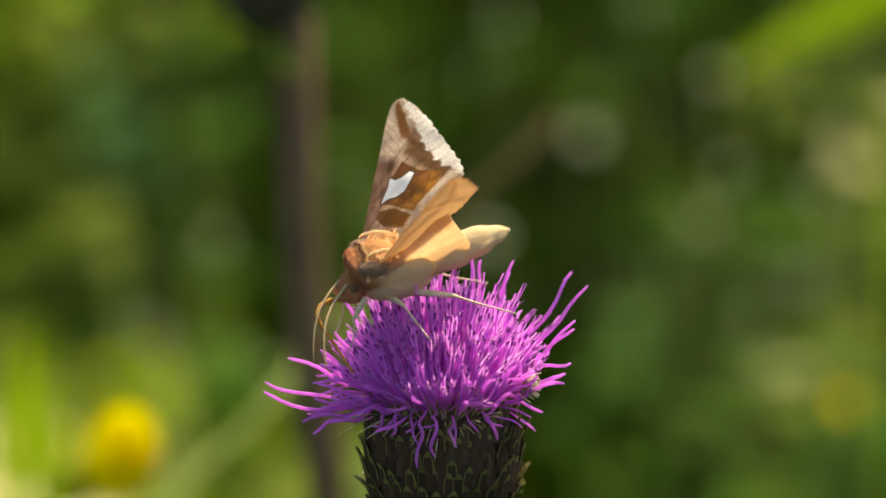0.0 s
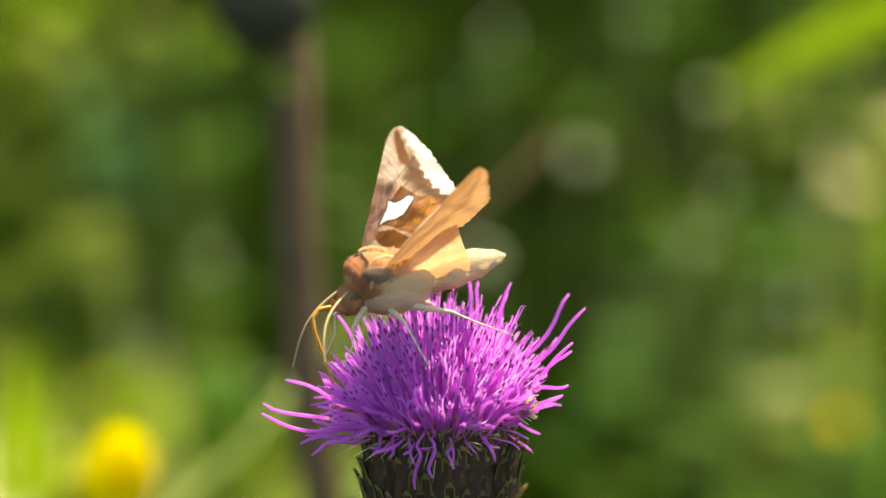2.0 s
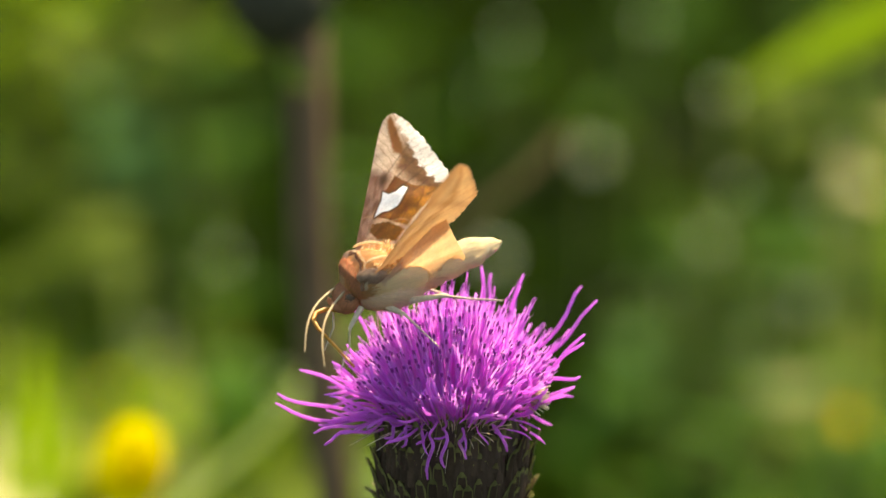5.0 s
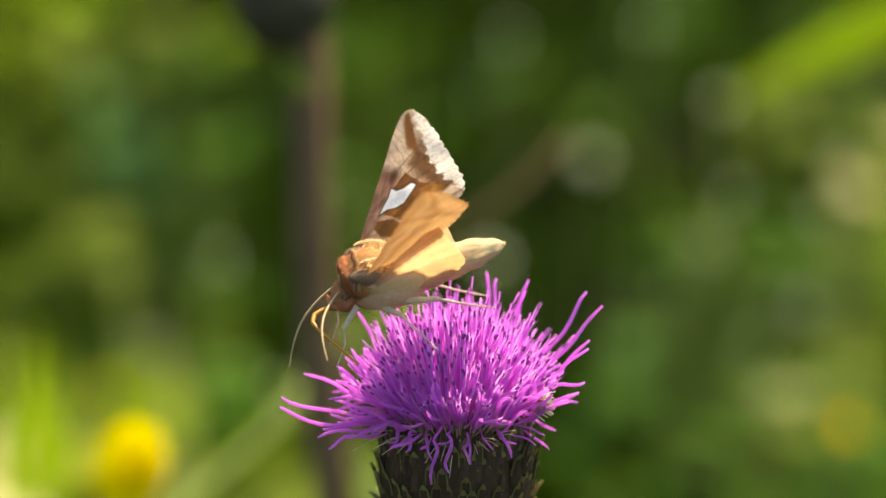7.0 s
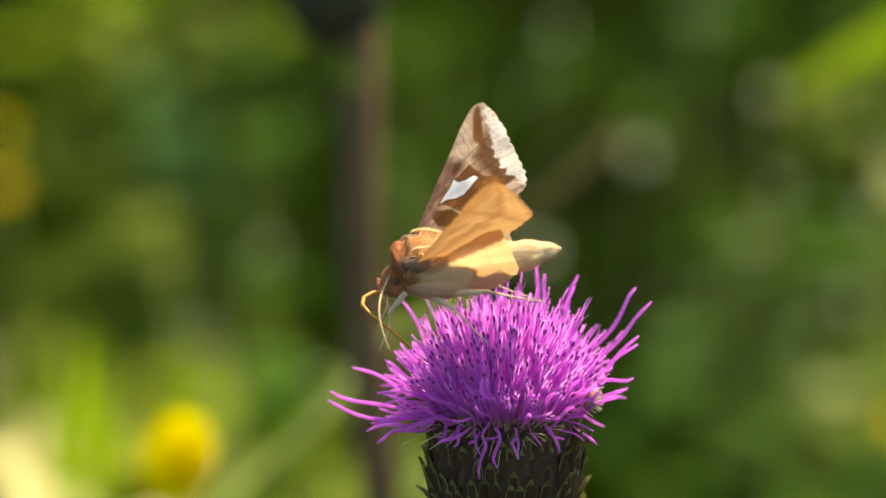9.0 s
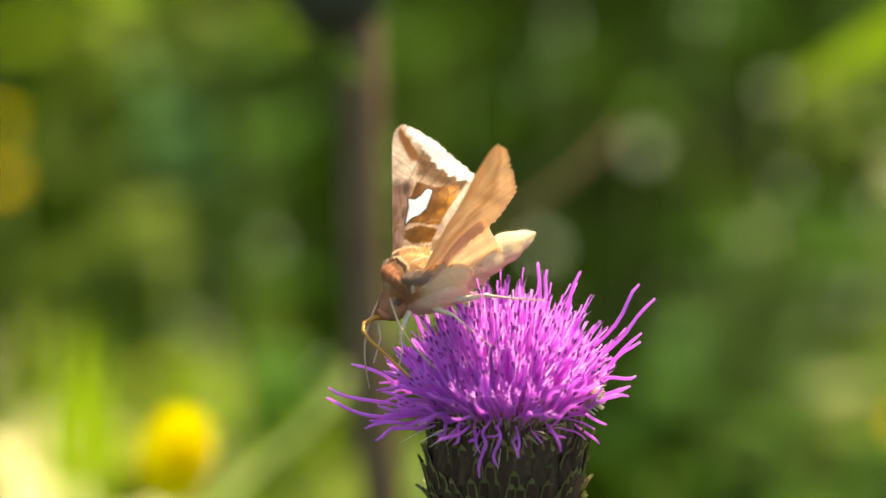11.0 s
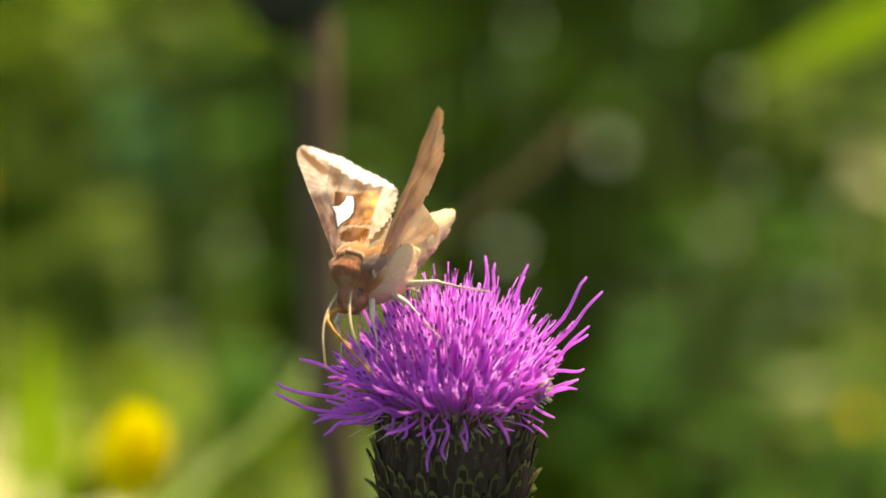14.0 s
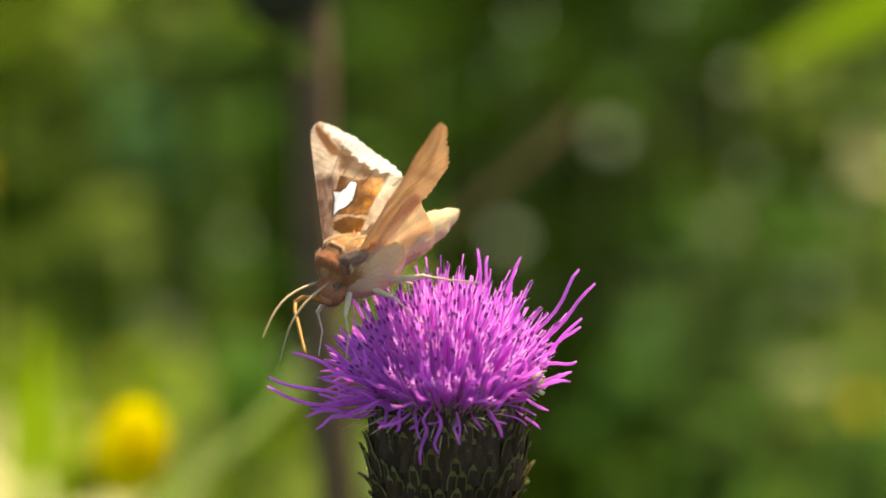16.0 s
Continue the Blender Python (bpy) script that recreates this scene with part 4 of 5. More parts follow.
def wing_mesh(name, front, rear, umax, side, shade_top, shade_under, arch, nu, nv, fringe, plane):
    """A thin wing of two scaled faces and a ragged fringe, arched between its veins. side: -1 right, 1 left."""
    verts, faces, cols, idx = [], [], [], []
    pu, pv, pn = plane
    r = random.Random(3)
    def place(u, v, h):
        p = pu * u * 1.02 + pv * v * 0.94 + pn * h
        return (p.x, p.y * (1 if side < 0 else -1), p.z)
    for layer in (0, 1):
        for i in range(nu + 1):
            u = umax * (i / nu)
            v0, v1 = interp(u, front), interp(u, rear)
            rag = fringe * (noise.noise((u * 3.3, 9, 0)) * 0.4 + noise.noise((u * 11, 4, 0)) * 0.5 + 0.7 * abs(math.sin(u * 3.2 + noise.noise((u, 0, 3)))) - 0.4)
            for j in range(nv + 1):
                s = j / nv
                v = v0 + (v1 + rag - v0) * s
                uu = u + (fringe * 0.6 * noise.noise((v * 4, u, 2)) * (s > 0.97 and u > umax * 0.5))
                h = arch * math.exp(-((uu - 8) / 6) ** 2) * math.sin(math.pi * min(1, max(0, (v - v0) / (v1 - v0 + 0.01)))) \
                    + 0.06 * math.sin(math.atan2(v, uu + 1) * 26) * min(1, uu / 6) + 0.25 * noise.noise((uu * 0.3, v * 0.3, 7))
                thin = 0.11 * min(1, s * 8, (1 - s) * 8) * min(1, (umax - u) * 1.5) + 0.012
                verts.append(place(uu, v, h + (thin / 2 if layer == 0 else -thin / 2)))
                cols.append(shade_top(uu, v) if layer == 0 else shade_under(uu, v))
    w = nv + 1
    total = (nu + 1) * w
    for layer in (0, 1):
        for i in range(nu):
            for j in range(nv):
                q = layer * total + i * w + j
                f = (q, q + w, q + w + 1, q + 1)
                faces.append(f if (layer == 0) == (side < 0) else f[::-1])
                idx.append(layer)
    for i in range(nu):
        for j in (0, nv):
            q = i * w + j
            f = (q, q + w, q + w + total, q + total)
            faces.append(f if (j == 0) == (side < 0) else f[::-1])
            idx.append(1)
    me = mesh_of(name, verts, faces, [SCALES_HIND, SCALES_HIND] if shade_top is shade_under else [SCALES_TOP, SCALES_UNDER], idx, True, MM)
    att = me.color_attributes.new("scales", "FLOAT_COLOR", "POINT")
    att.data.foreach_set("color", [c for col in cols for c in col])
    return me


FORE_PLANE = (U, V, N)
# the hind wing lies just under the fore wing and fans out towards the abdomen
HU = (U * math.cos(radians(46)) + V * math.sin(radians(46))).normalized()
HV = (V * math.cos(radians(46)) - U * math.sin(radians(46)) + N * -0.62).normalized()
HN = HU.cross(HV)
HN = HN if HN.dot(N) > 0 else -HN
wings = {}
for side, word in ((-1, "right"), (1, "left")):
    at = Vector((BASE.x, BASE.y * -side, BASE.z)) * MM
    m = Matrix.Translation(at)
    fore = part("forewing", wing_mesh("forewing", COSTA, REAR, 22.1, side, top_scales, under_scales, 0.8, 190, 110, 0.55, FORE_PLANE), moth,
                "mottled brown forewing with bronze patch, white spot and pale fringe", m)
    at2 = Vector((BASE.x - 1.2, (abs(BASE.y) - 0.5) * side, BASE.z - 2.0)) * MM
    hind = part("hindwing", wing_mesh("hindwing", HIND_FRONT, HIND_REAR, 12.0, side, hind_scales, hind_scales, 0.4, 90, 60, 0.4, (HU, HV, HN)), moth,
                "pale yellow-tan hindwing", Matrix.Translation(at2))
    wings[word] = (fore, hind, at, at2)


def furry(name, centre, axes, material_, count, length, flow, label, seed, shape=None, width=0.15, rings=14, sides=18, spread=0.5):
    """A rounded body part covered with overlapping flat hairs that lie along flow."""
    r, b = random.Random(seed), Build()
    b.blob(centre, axes, rings, sides, shape=shape)
    c = Vector(centre)
    ax, ay, az = (Vector(a) for a in axes)
    for _ in range(count):
        w, u = math.acos(r.uniform(-0.97, 0.97)), r.uniform(0, 6.283)
        k = shape(w / math.pi, u) if shape else 1.0
        d = ax * -math.cos(w) + (ay * math.cos(u) + az * math.sin(u)) * math.sin(w) * k
        nrm = (ax.normalized() * (-math.cos(w) / ax.length) + (ay.normalized() * math.cos(u) / ay.length + az.normalized() * math.sin(u) / az.length) * math.sin(w)).normalized()
        f = Vector(flow) - nrm * Vector(flow).dot(nrm)
        f = (f.normalized() + nrm * 0.07 + Vector((r.gauss(0, spread), r.gauss(0, spread), r.gauss(0, spread))) * 0.22).normalized() if f.length > 1e-3 else nrm
        b.hair(c + d * 0.99, f, length * r.uniform(0.6, 1.3), width, nrm)
    return part(name, b.mesh(name, [material_], MM), moth, label)


furry("thorax", (4.6, 0, 0.9), ((4.0, 0, -0.3), (0, 3.7, 0), (0.3, 0, 3.4)), FUR_ORANGE, 8000, 1.1, (-0.9, 0, 0.5), "furry orange-brown thorax", 1, spread=0.55)
furry("collar", (7.0, 0, 0.9), ((1.1, 0, -0.5), (0, 3.2, 0), (0.9, 0, 2.7)), FUR_HEAD, 3200, 0.8, (-0.7, 0, 0.7), "russet collar of upright hair", 2, spread=0.35)
furry("breast", (1.6, 0, -1.0), ((5.5, 0, -0.3), (0, 4.15, 0), (0, 0, 3.3)), FUR_CREAM, 6000, 1.2, (-0.9, 0, -0.2), "pale pinkish-cream fur under the thorax", 3)
tilt_ab = Vector((-7.8, 0, 1.35))
furry("abdomen", (-6.9, 0, 0.75), (tilt_ab * -1.03, (0, 3.0, 0), (0.5, 0, 2.7)), FUR_ABDOMEN, 7000, 1.0, (-1, 0, 0.16),
      "cream-yellow furry abdomen with a blunt tuft", 4, shape=lambda s, u: 0.66 + 0.40 * s + 0.05 * math.sin(s * 40))
head = furry("head", (7.9, 0, -1.7), ((1.9, 0, -0.8), (0, 2.2, 0), (0.6, 0, 2.1)), FUR_HEAD, 2200, 0.7, (0.3, 0, -0.5), "russet furry head", 5)
for s in (1, -1):
    part("eye", Build().blob((8.0, 1.65 * s, -1.2), ((0.85, 0, 0), (0, 0.6, 0), (0, 0, 0.9)), 10, 14).mesh("eye", [EYE], MM), head, "dark glossy eye")
    bb = Build().tube(bezier((9.0, 0.8 * s, -2.8), (10.2, 0.9 * s, -2.8), (10.4, 0.7 * s, -1.5), 6), [0.55, 0.62, 0.6, 0.5, 0.42, 0.3, 0.1], 7)
    part("palp", bb.mesh("palp", [FUR_HEAD], MM), head, "upturned russet palp")
for side in (1, -1):
    furry("tegula", (5.0, 3.2 * side, 1.9), ((2.3, 0, 0.5), (0, 0.8, -0.4 * side), (0, 0.7 * side, 1.25)), FUR_MAUVE, 1100, 0.9, (-0.9, 0.1 * side, 0.3), "grey-brown scale flap over the wing root", 60 + side, spread=0.35)
    furry("flank", (1.4, 3.0 * side, 0.6), ((4.4, 0, 0.2), (0, 1.1, 0), (0, 0, 2.3)), FUR_FLANK, 2200, 1.2, (-0.9, 0.1 * side, 0.1), "pale cream flank fur below the wing roots, lightened against shade", 70 + side, spread=0.4)
    rr, bb = random.Random(90 + side), Build()
    for k in range(170):
        w = -0.5 + 2.6 * k / 170
        p = Vector((4.2 - 3.0 * math.sin(w), 3.4 * side - 0.5 * side * math.cos(w), 2.7 + 1.7 * math.cos(w)))
        bb.hair(p, Vector((-0.8, 0.2 * side + rr.gauss(0, 0.15), 0.5 + rr.gauss(0, 0.2))).normalized(), rr.uniform(0.5, 0.9), 0.16, (0, side, 0.2))
    part("scale_rim", bb.mesh("scale_rim", [FUR_ABDOMEN], MM), moth, "pale cream rim of scales")
# pale line of scales along the rear edge of the collar, with a dark line before it
for name, mat_, dx, label in (("collar_rim", FUR_ABDOMEN, 0.0, "pale scale line behind the collar"), ("collar_shade", FUR_DARK, 0.55, "dark brown scale line across the collar")):
    rr, bb = random.Random(33), Build()
    for k in range(260):
        w = -1.75 + 3.5 * k / 260
        p = Vector((6.3 + dx - 0.5 * math.cos(w) + 0.12 * math.sin(w * 9), 3.55 * math.sin(w), 0.9 + 3.15 * math.cos(w)))
        bb.hair(p, Vector((-0.35 + rr.gauss(0, 0.2), 0.5 * math.sin(w), 0.6 * math.cos(w) + 0.3)).normalized(), rr.uniform(0.45, 0.85), 0.16, (1, 0, 0.3))
    part(name, bb.mesh(name, [mat_], MM), moth, label)
# tufts of curled scales where the wings meet the thorax
for s in (1, -1):
    rr, bb = random.Random(50 + s), Build()
    for k in range(200):
        p = Vector((rr.uniform(0.2, 4.6), s * rr.uniform(1.6, 3.9), rr.uniform(2.4, 3.9)))
        bb.hair(p, Vector((-0.6 + rr.gauss(0, 0.3), s * 0.25 + rr.gauss(0, 0.3), 0.8)).normalized(), rr.uniform(0.4, 0.85), 0.2, (0, s, 0.3), mat=1 if k % 4 == 0 else 0)
    part("shoulder_tuft", bb.mesh("shoulder_tuft", [FUR_ORANGE, FUR_ABDOMEN], MM), moth, "curled orange-brown scale tuft")


def limb(name, pts, radii, material_, label, at, sides=6):
    """A jointed thin part that points along +x from its own origin; it hangs towards -z."""
    path = []
    for a, c in zip(pts, pts[1:]):
        a, c = Vector(a), Vector(c)
        path += [a.lerp(c, k / 5) for k in range(5)]
    path.append(Vector(pts[-1]))
    n = len(path)
    b = Build().tube(path, [interp(k / (n - 1), radii) for k in range(n)], sides)
    for k in range(4, n - 1, 3):
        b.hair(path[k], Vector((0.6, 0.2 * (-1) ** k, -0.5)).normalized(), 0.35, 0.08, (0, 0, 1))
    return part(name, b.mesh(name, [material_], MM), moth, label, Matrix.Translation(Vector(at) * MM))


def arc(length, sag, n=9):
    return [(length * k / n, 0, sag * math.sin(math.pi * k / n)) for k in range(n + 1)]


antenna_near = limb("antenna", arc(13.4, 1.7), [(0, 0.22), (0.6, 0.16), (1, 0.08)], ANTENNA, "slender curved pale brown antenna", (8.6, 1.2, -0.3), 7)
antenna_far = limb("antenna", arc(13.4, 1.7), [(0, 0.22), (0.6, 0.16), (1, 0.08)], ANTENNA, "slender curved pale brown antenna", (8.6, -1.2, -0.3), 7)
proboscis = limb("proboscis", [(0, 0, 0), (0.0, 0, 2.0), (0.8, 0, 3.6), (2.2, 0, 4.2), (4.0, 0, 3.7), (7.4, 0, 1.9), (11.2, 0, 0)], [(0, 0.36), (0.5, 0.31), (1, 0.18)], PROBOSCIS,
                 "long orange proboscis bent down into the florets", (9.2, 0.3, -3.2), 7)
hind_leg = limb("hind_leg", [(0, 0, 0), (6.4, 0, 0.8), (10.8, 0, 0.3), (15.8, 0, 0)], [(0, 0.62), (0.35, 0.34), (0.42, 0.18), (1, 0.10)], LEG, "thin cream hind leg resting on the florets", (0.5, 2.6, -2.8))
mid_leg = limb("middle_leg", [(0, 0, 0), (4.0, 0, 1.0), (7.6, 0, 0.5), (11.5, 0, 0)], [(0, 0.55), (0.3, 0.30), (0.4, 0.16), (1, 0.09)], LEG, "thin cream middle leg", (3.2, 2.6, -3.0))
fore_leg = limb("fore_leg", [(0, 0, 0), (3.2, 0.6, 1.4), (5.6, 0.4, 0.2), (9.2, 0, 0)], [(0, 0.5), (0.3, 0.34), (0.4, 0.16), (1, 0.09)], LEG, "thin brown fore leg", (6.6, 2.2, -2.6))
hind_leg_far = limb("hind_leg", [(0, 0, 0), (6.4, 0, 0.8), (10.8, 0, 0.3), (15.8, 0, 0)], [(0, 0.62), (0.35, 0.34), (0.42, 0.18), (1, 0.10)], LEG, "thin cream hind leg resting on the florets", (0.5, -2.6, -2.8))
mid_leg_far = limb("middle_leg", [(0, 0, 0), (4.0, 0, 1.0), (7.6, 0, 0.5), (11.5, 0, 0)], [(0, 0.55), (0.3, 0.30), (0.4, 0.16), (1, 0.09)], LEG, "thin cream middle leg", (3.2, -2.6, -3.0))
fore_leg_far = limb("fore_leg", [(0, 0, 0), (3.2, -0.6, 1.4), (5.6, -0.4, 0.2), (9.2, 0, 0)], [(0, 0.5), (0.3, 0.34), (0.4, 0.16), (1, 0.09)], LEG, "thin brown fore leg", (6.6, -2.2, -2.6))
for ob, turn in ((hind_leg_far, (0, 25, -160)), (mid_leg_far, (0, 50, -110)), (fore_leg, (0, 62, 20)), (fore_leg_far, (0, 62, -20))):
    ob.matrix_basis = Matrix.Translation(ob.matrix_basis.translation) @ pose(0, 0, 0, *turn)


def motions():
    """All that moves: the moth on the flower, its wings, feelers, tongue and legs."""
    walk(moth, [
        (0, pose(-0.00523, -0.00097, 0.62064, -10.67, 8.56, -166.88)),
        (0.5, pose(-0.00534, -0.00123, 0.62090, -8.23, 5.79, -164.24)),
        (1, pose(-0.00445, -0.00092, 0.62202, -3.60, 3.07, -160.47)),
        (1.5, pose(-0.00422, -0.00177, 0.62261, -0.89, -2.83, -154.04)),
        (2, pose(-0.00521, -0.00216, 0.62184, 1.17, 0.51, -158.59)),
        (2.5, pose(-0.00653, -0.00357, 0.62172, -2.79, 8.23, -161.43)),
        (3, pose(-0.00791, -0.00253, 0.62010, 1.52, 3.59, -156.69)),
        (3.5, pose(-0.00769, -0.00432, 0.62213, 1.50, 9.09, -169.37)),
        (4, pose(-0.00690, -0.00551, 0.62246, -9.33, 6.41, -157.99)),
        (6.5, pose(-0.00891, -0.00554, 0.62183, -0.95, 7.20, -169.51)),
        (7, pose(-0.00842, -0.00471, 0.62276, -10.69, 8.63, -172.29)),
        (7.5, pose(-0.00842, -0.00422, 0.62288, -6.68, 5.95, -170.72)),
        (8, pose(-0.00790, -0.00468, 0.62369, -3.32, 3.60, -174.97)),
        (8.5, pose(-0.00734, -0.00370, 0.62343, -7.09, 0.93, -175.27)),
        (9, pose(-0.00802, -0.00480, 0.62317, -10.06, 2.74, -176.23)),
        (11.5, pose(-0.00958, 0.00246, 0.61888, 3.89, 12.29, -145.56)),
        (12, pose(-0.00940, 0.00103, 0.61925, 8.05, 13.28, -140.67)),
        (12.5, pose(-0.00924, 0.00389, 0.61968, 13.74, 9.85, -136.05)),
        (13, pose(-0.00956, 0.00221, 0.62033, 13.58, 14.49, -129.23)),
        (13.5, pose(-0.00961, 0.00268, 0.61939, 12.47, 11.10, -129.56)),
        (14, pose(-0.00984, 0.00232, 0.61997, 13.61, 11.37, -130.98)),
        (14.5, pose(-0.00976, 0.00241, 0.61883, 12.20, 19.90, -129.42)),
        (15, pose(-0.01006, 0.00113, 0.61927, 14.17, 16.82, -130.76)),
        (15.5, pose(-0.00980, 0.00181, 0.61937, 10.32, 13.53, -134.22)),
        (16, pose(-0.01040, 0.00259, 0.61968, 10.71, 10.87, -143.84)),
    ])
    for ob, at in zip(wings["right"][:2], wings["right"][2:]):
        walk(ob, [(t, Matrix.Translation(at) @ pose(0, 0, 0, a, b, c)) for t, a, b, c in (
            (0, 12.4, -2.2, -0.5),
            (0.5, 8.1, -3.3, -0.5),
            (1, 7.9, -5.5, -0.8),
            (1.5, 4.4, -6.2, -0.5),
            (2, 3.0, -3.2, -0.2),
            (2.5, 6.3, -4.3, -0.5),
            (3, 4.3, -2.8, -0.2),
            (3.5, 1.7, -3.2, -0.1),
            (4, 11.5, -6.5, -1.3),
            (6.5, 2.5, 0.7, 0.0),
            (7, 11.3, -3.8, -0.8),
            (7.5, 6.8, -4.4, -0.5),
            (8, 3.8, -3.1, -0.2),
            (8.5, 5.2, -3.9, -0.4),
            (9, 11.4, -1.5, -0.3),
            (11.5, 9.4, -2.1, -0.4),
            (12, 5.2, -2.9, -0.3),
            (12.5, 3.1, -3.5, -0.2),
            (13, 6.6, -6.3, -0.7),
            (13.5, 8.9, -5.6, -0.9),
            (14, 8.1, -8.1, -1.1),
            (14.5, 10.9, -8.4, -1.6),
            (15, 9.3, -7.2, -1.2),
            (15.5, 8.4, -6.9, -1.0),
            (16, 3.4, -5.0, -0.3),
        )])
    twist = Matrix.Rotation(radians(-6), 4, Vector((U.x, -U.y, U.z)))
    for ob, at in zip(wings["left"][:2], wings["left"][2:]):
        walk(ob, [(t, Matrix.Translation(at) @ pose(0, 0, 0, a, b, c) @ (twist if t > 11 and ob is wings["left"][0] else Matrix())) for t, a, b, c in (
            (0, -3.3, 6.1, 4.1),
            (0.5, 2.1, -0.2, 3.8),
            (1, 2.3, 1.5, 4.9),
            (1.5, -3.6, 6.7, 3.1),
            (2, -5.1, 4.4, 3.1),
            (2.5, 0.6, 1.2, 2.4),
            (3, -0.7, 6.9, 3.8),
            (3.5, -0.4, 0.7, 0.7),
            (4, 6.0, 4.1, 7.9),
            (6.5, -2.7, 4.1, -1.4),
            (7, -2.5, 6.2, -0.5),
            (7.5, -0.3, 2.8, -7.0),
            (8, -7.0, -1.9, 0.2),
            (8.5, -2.9, 0.1, -4.2),
            (9, 1.1, -0.3, -1.4),
            (11.5, 6.1, 2.9, 5.6),
            (12, -0.4, 4.9, 5.6),
            (12.5, -4.6, 8.3, 1.0),
            (13, 1.5, 5.9, 6.4),
            (13.5, 6.4, 3.9, 6.5),
            (14, 2.5, 5.1, 3.2),
            (14.5, 4.7, 2.9, 7.2),
            (15, 2.4, 6.0, 5.3),
            (15.5, 1.7, 5.2, 4.3),
            (16, -6.4, 2.2, 3.3),
        )])
    walk(antenna_near, [
        (0, pose(0.00860, 0.00120, -0.00030, 49.40, 32.78, 56.78)),
        (0.5, pose(0.00860, 0.00120, -0.00030, 55.83, 21.26, 65.37)),
        (1, pose(0.00860, 0.00120, -0.00030, 100.72, 60.72, 118.14)),
        (1.5, pose(0.00860, 0.00120, -0.00030, 90.32, 69.76, 100.97)),
        (2, pose(0.00860, 0.00120, -0.00030, 46.49, 33.44, 52.47)),
        (2.5, pose(0.00860, 0.00120, -0.00030, 52.27, 27.66, 60.36)),
        (3, pose(0.00860, 0.00120, -0.00030, 49.78, 19.98, 53.01)),
        (3.5, pose(0.00860, 0.00120, -0.00030, 52.03, 36.83, 61.52)),
        (4, pose(0.00860, 0.00120, -0.00030, 41.74, 24.85, 42.83)),
        (6.5, pose(0.00860, 0.00120, -0.00030, 63.09, 25.70, 82.95)),
        (7, pose(0.00860, 0.00120, -0.00030, 59.21, 17.93, 72.50)),
        (7.5, pose(0.00860, 0.00120, -0.00030, 59.89, 33.87, 74.94)),
        (8, pose(0.00860, 0.00120, -0.00030, 61.08, 16.05, 77.65)),
        (8.5, pose(0.00860, 0.00120, -0.00030, 65.46, 34.19, 85.74)),
        (9, pose(0.00860, 0.00120, -0.00030, 64.21, 24.33, 86.30)),
        (11.5, pose(0.00860, 0.00120, -0.00030, 71.64, 37.67, 96.19)),
        (12, pose(0.00860, 0.00120, -0.00030, 72.88, 31.69, 103.93)),
        (12.5, pose(0.00860, 0.00120, -0.00030, 77.15, 37.55, 107.01)),
        (13, pose(0.00860, 0.00120, -0.00030, 66.72, 30.44, 90.11)),
        (13.5, pose(0.00860, 0.00120, -0.00030, 58.49, 24.51, 72.02)),
        (14, pose(0.00860, 0.00120, -0.00030, 38.77, 41.84, 43.47)),
        (14.5, pose(0.00860, 0.00120, -0.00030, 50.21, 23.46, 55.34)),
        (15, pose(0.00860, 0.00120, -0.00030, 41.90, 26.78, 43.81)),
        (15.5, pose(0.00860, 0.00120, -0.00030, 39.34, 36.35, 43.18)),
        (16, pose(0.00860, 0.00120, -0.00030, 1.68, 34.91, 1.65)),
    ])
    walk(antenna_far, [
        (0, pose(0.00860, -0.00120, -0.00030, 43.44, 35.87, 48.63)),
        (0.5, pose(0.00860, -0.00120, -0.00030, 10.54, 38.60, 10.76)),
        (1, pose(0.00860, -0.00120, -0.00030, 55.72, 37.28, 67.49)),
        (1.5, pose(0.00860, -0.00120, -0.00030, 35.51, 71.82, 39.42)),
        (2, pose(0.00860, -0.00120, -0.00030, 19.05, 45.84, 20.62)),
        (2.5, pose(0.00860, -0.00120, -0.00030, 46.28, 30.22, 51.33)),
        (3, pose(0.00860, -0.00120, -0.00030, 33.74, 17.56, 29.57)),
        (3.5, pose(0.00860, -0.00120, -0.00030, 23.55, 45.86, 25.70)),
        (4, pose(0.00860, -0.00120, -0.00030, 29.38, 29.09, 29.04)),
        (6.5, pose(0.00860, -0.00120, -0.00030, 56.74, 15.16, 64.87)),
        (7, pose(0.00860, -0.00120, -0.00030, 25.46, 43.39, 27.58)),
        (7.5, pose(0.00860, -0.00120, -0.00030, -78.18, 49.88, -98.66)),
        (8, pose(0.00860, -0.00120, -0.00030, -69.27, 41.12, -89.85)),
        (8.5, pose(0.00860, -0.00120, -0.00030, -71.59, 47.19, -90.54)),
        (9, pose(0.00860, -0.00120, -0.00030, -74.89, 52.32, -92.60)),
        (11.5, pose(0.00860, -0.00120, -0.00030, 29.10, 41.25, 31.48)),
        (12, pose(0.00860, -0.00120, -0.00030, -23.14, 26.41, -21.60)),
        (12.5, pose(0.00860, -0.00120, -0.00030, 6.17, 25.37, 5.45)),
        (13, pose(0.00860, -0.00120, -0.00030, 22.59, 38.03, 23.51)),
        (13.5, pose(0.00860, -0.00120, -0.00030, 44.96, 42.84, 51.81)),
        (14, pose(0.00860, -0.00120, -0.00030, 21.41, 34.41, 21.58)),
        (14.5, pose(0.00860, -0.00120, -0.00030, -27.86, 10.31, -20.41)),
        (15, pose(0.00860, -0.00120, -0.00030, 1.69, -4.30, 0.72)),
        (15.5, pose(0.00860, -0.00120, -0.00030, 35.11, 32.06, 36.67)),
        (16, pose(0.00860, -0.00120, -0.00030, 16.80, 15.36, 12.91)),
    ])
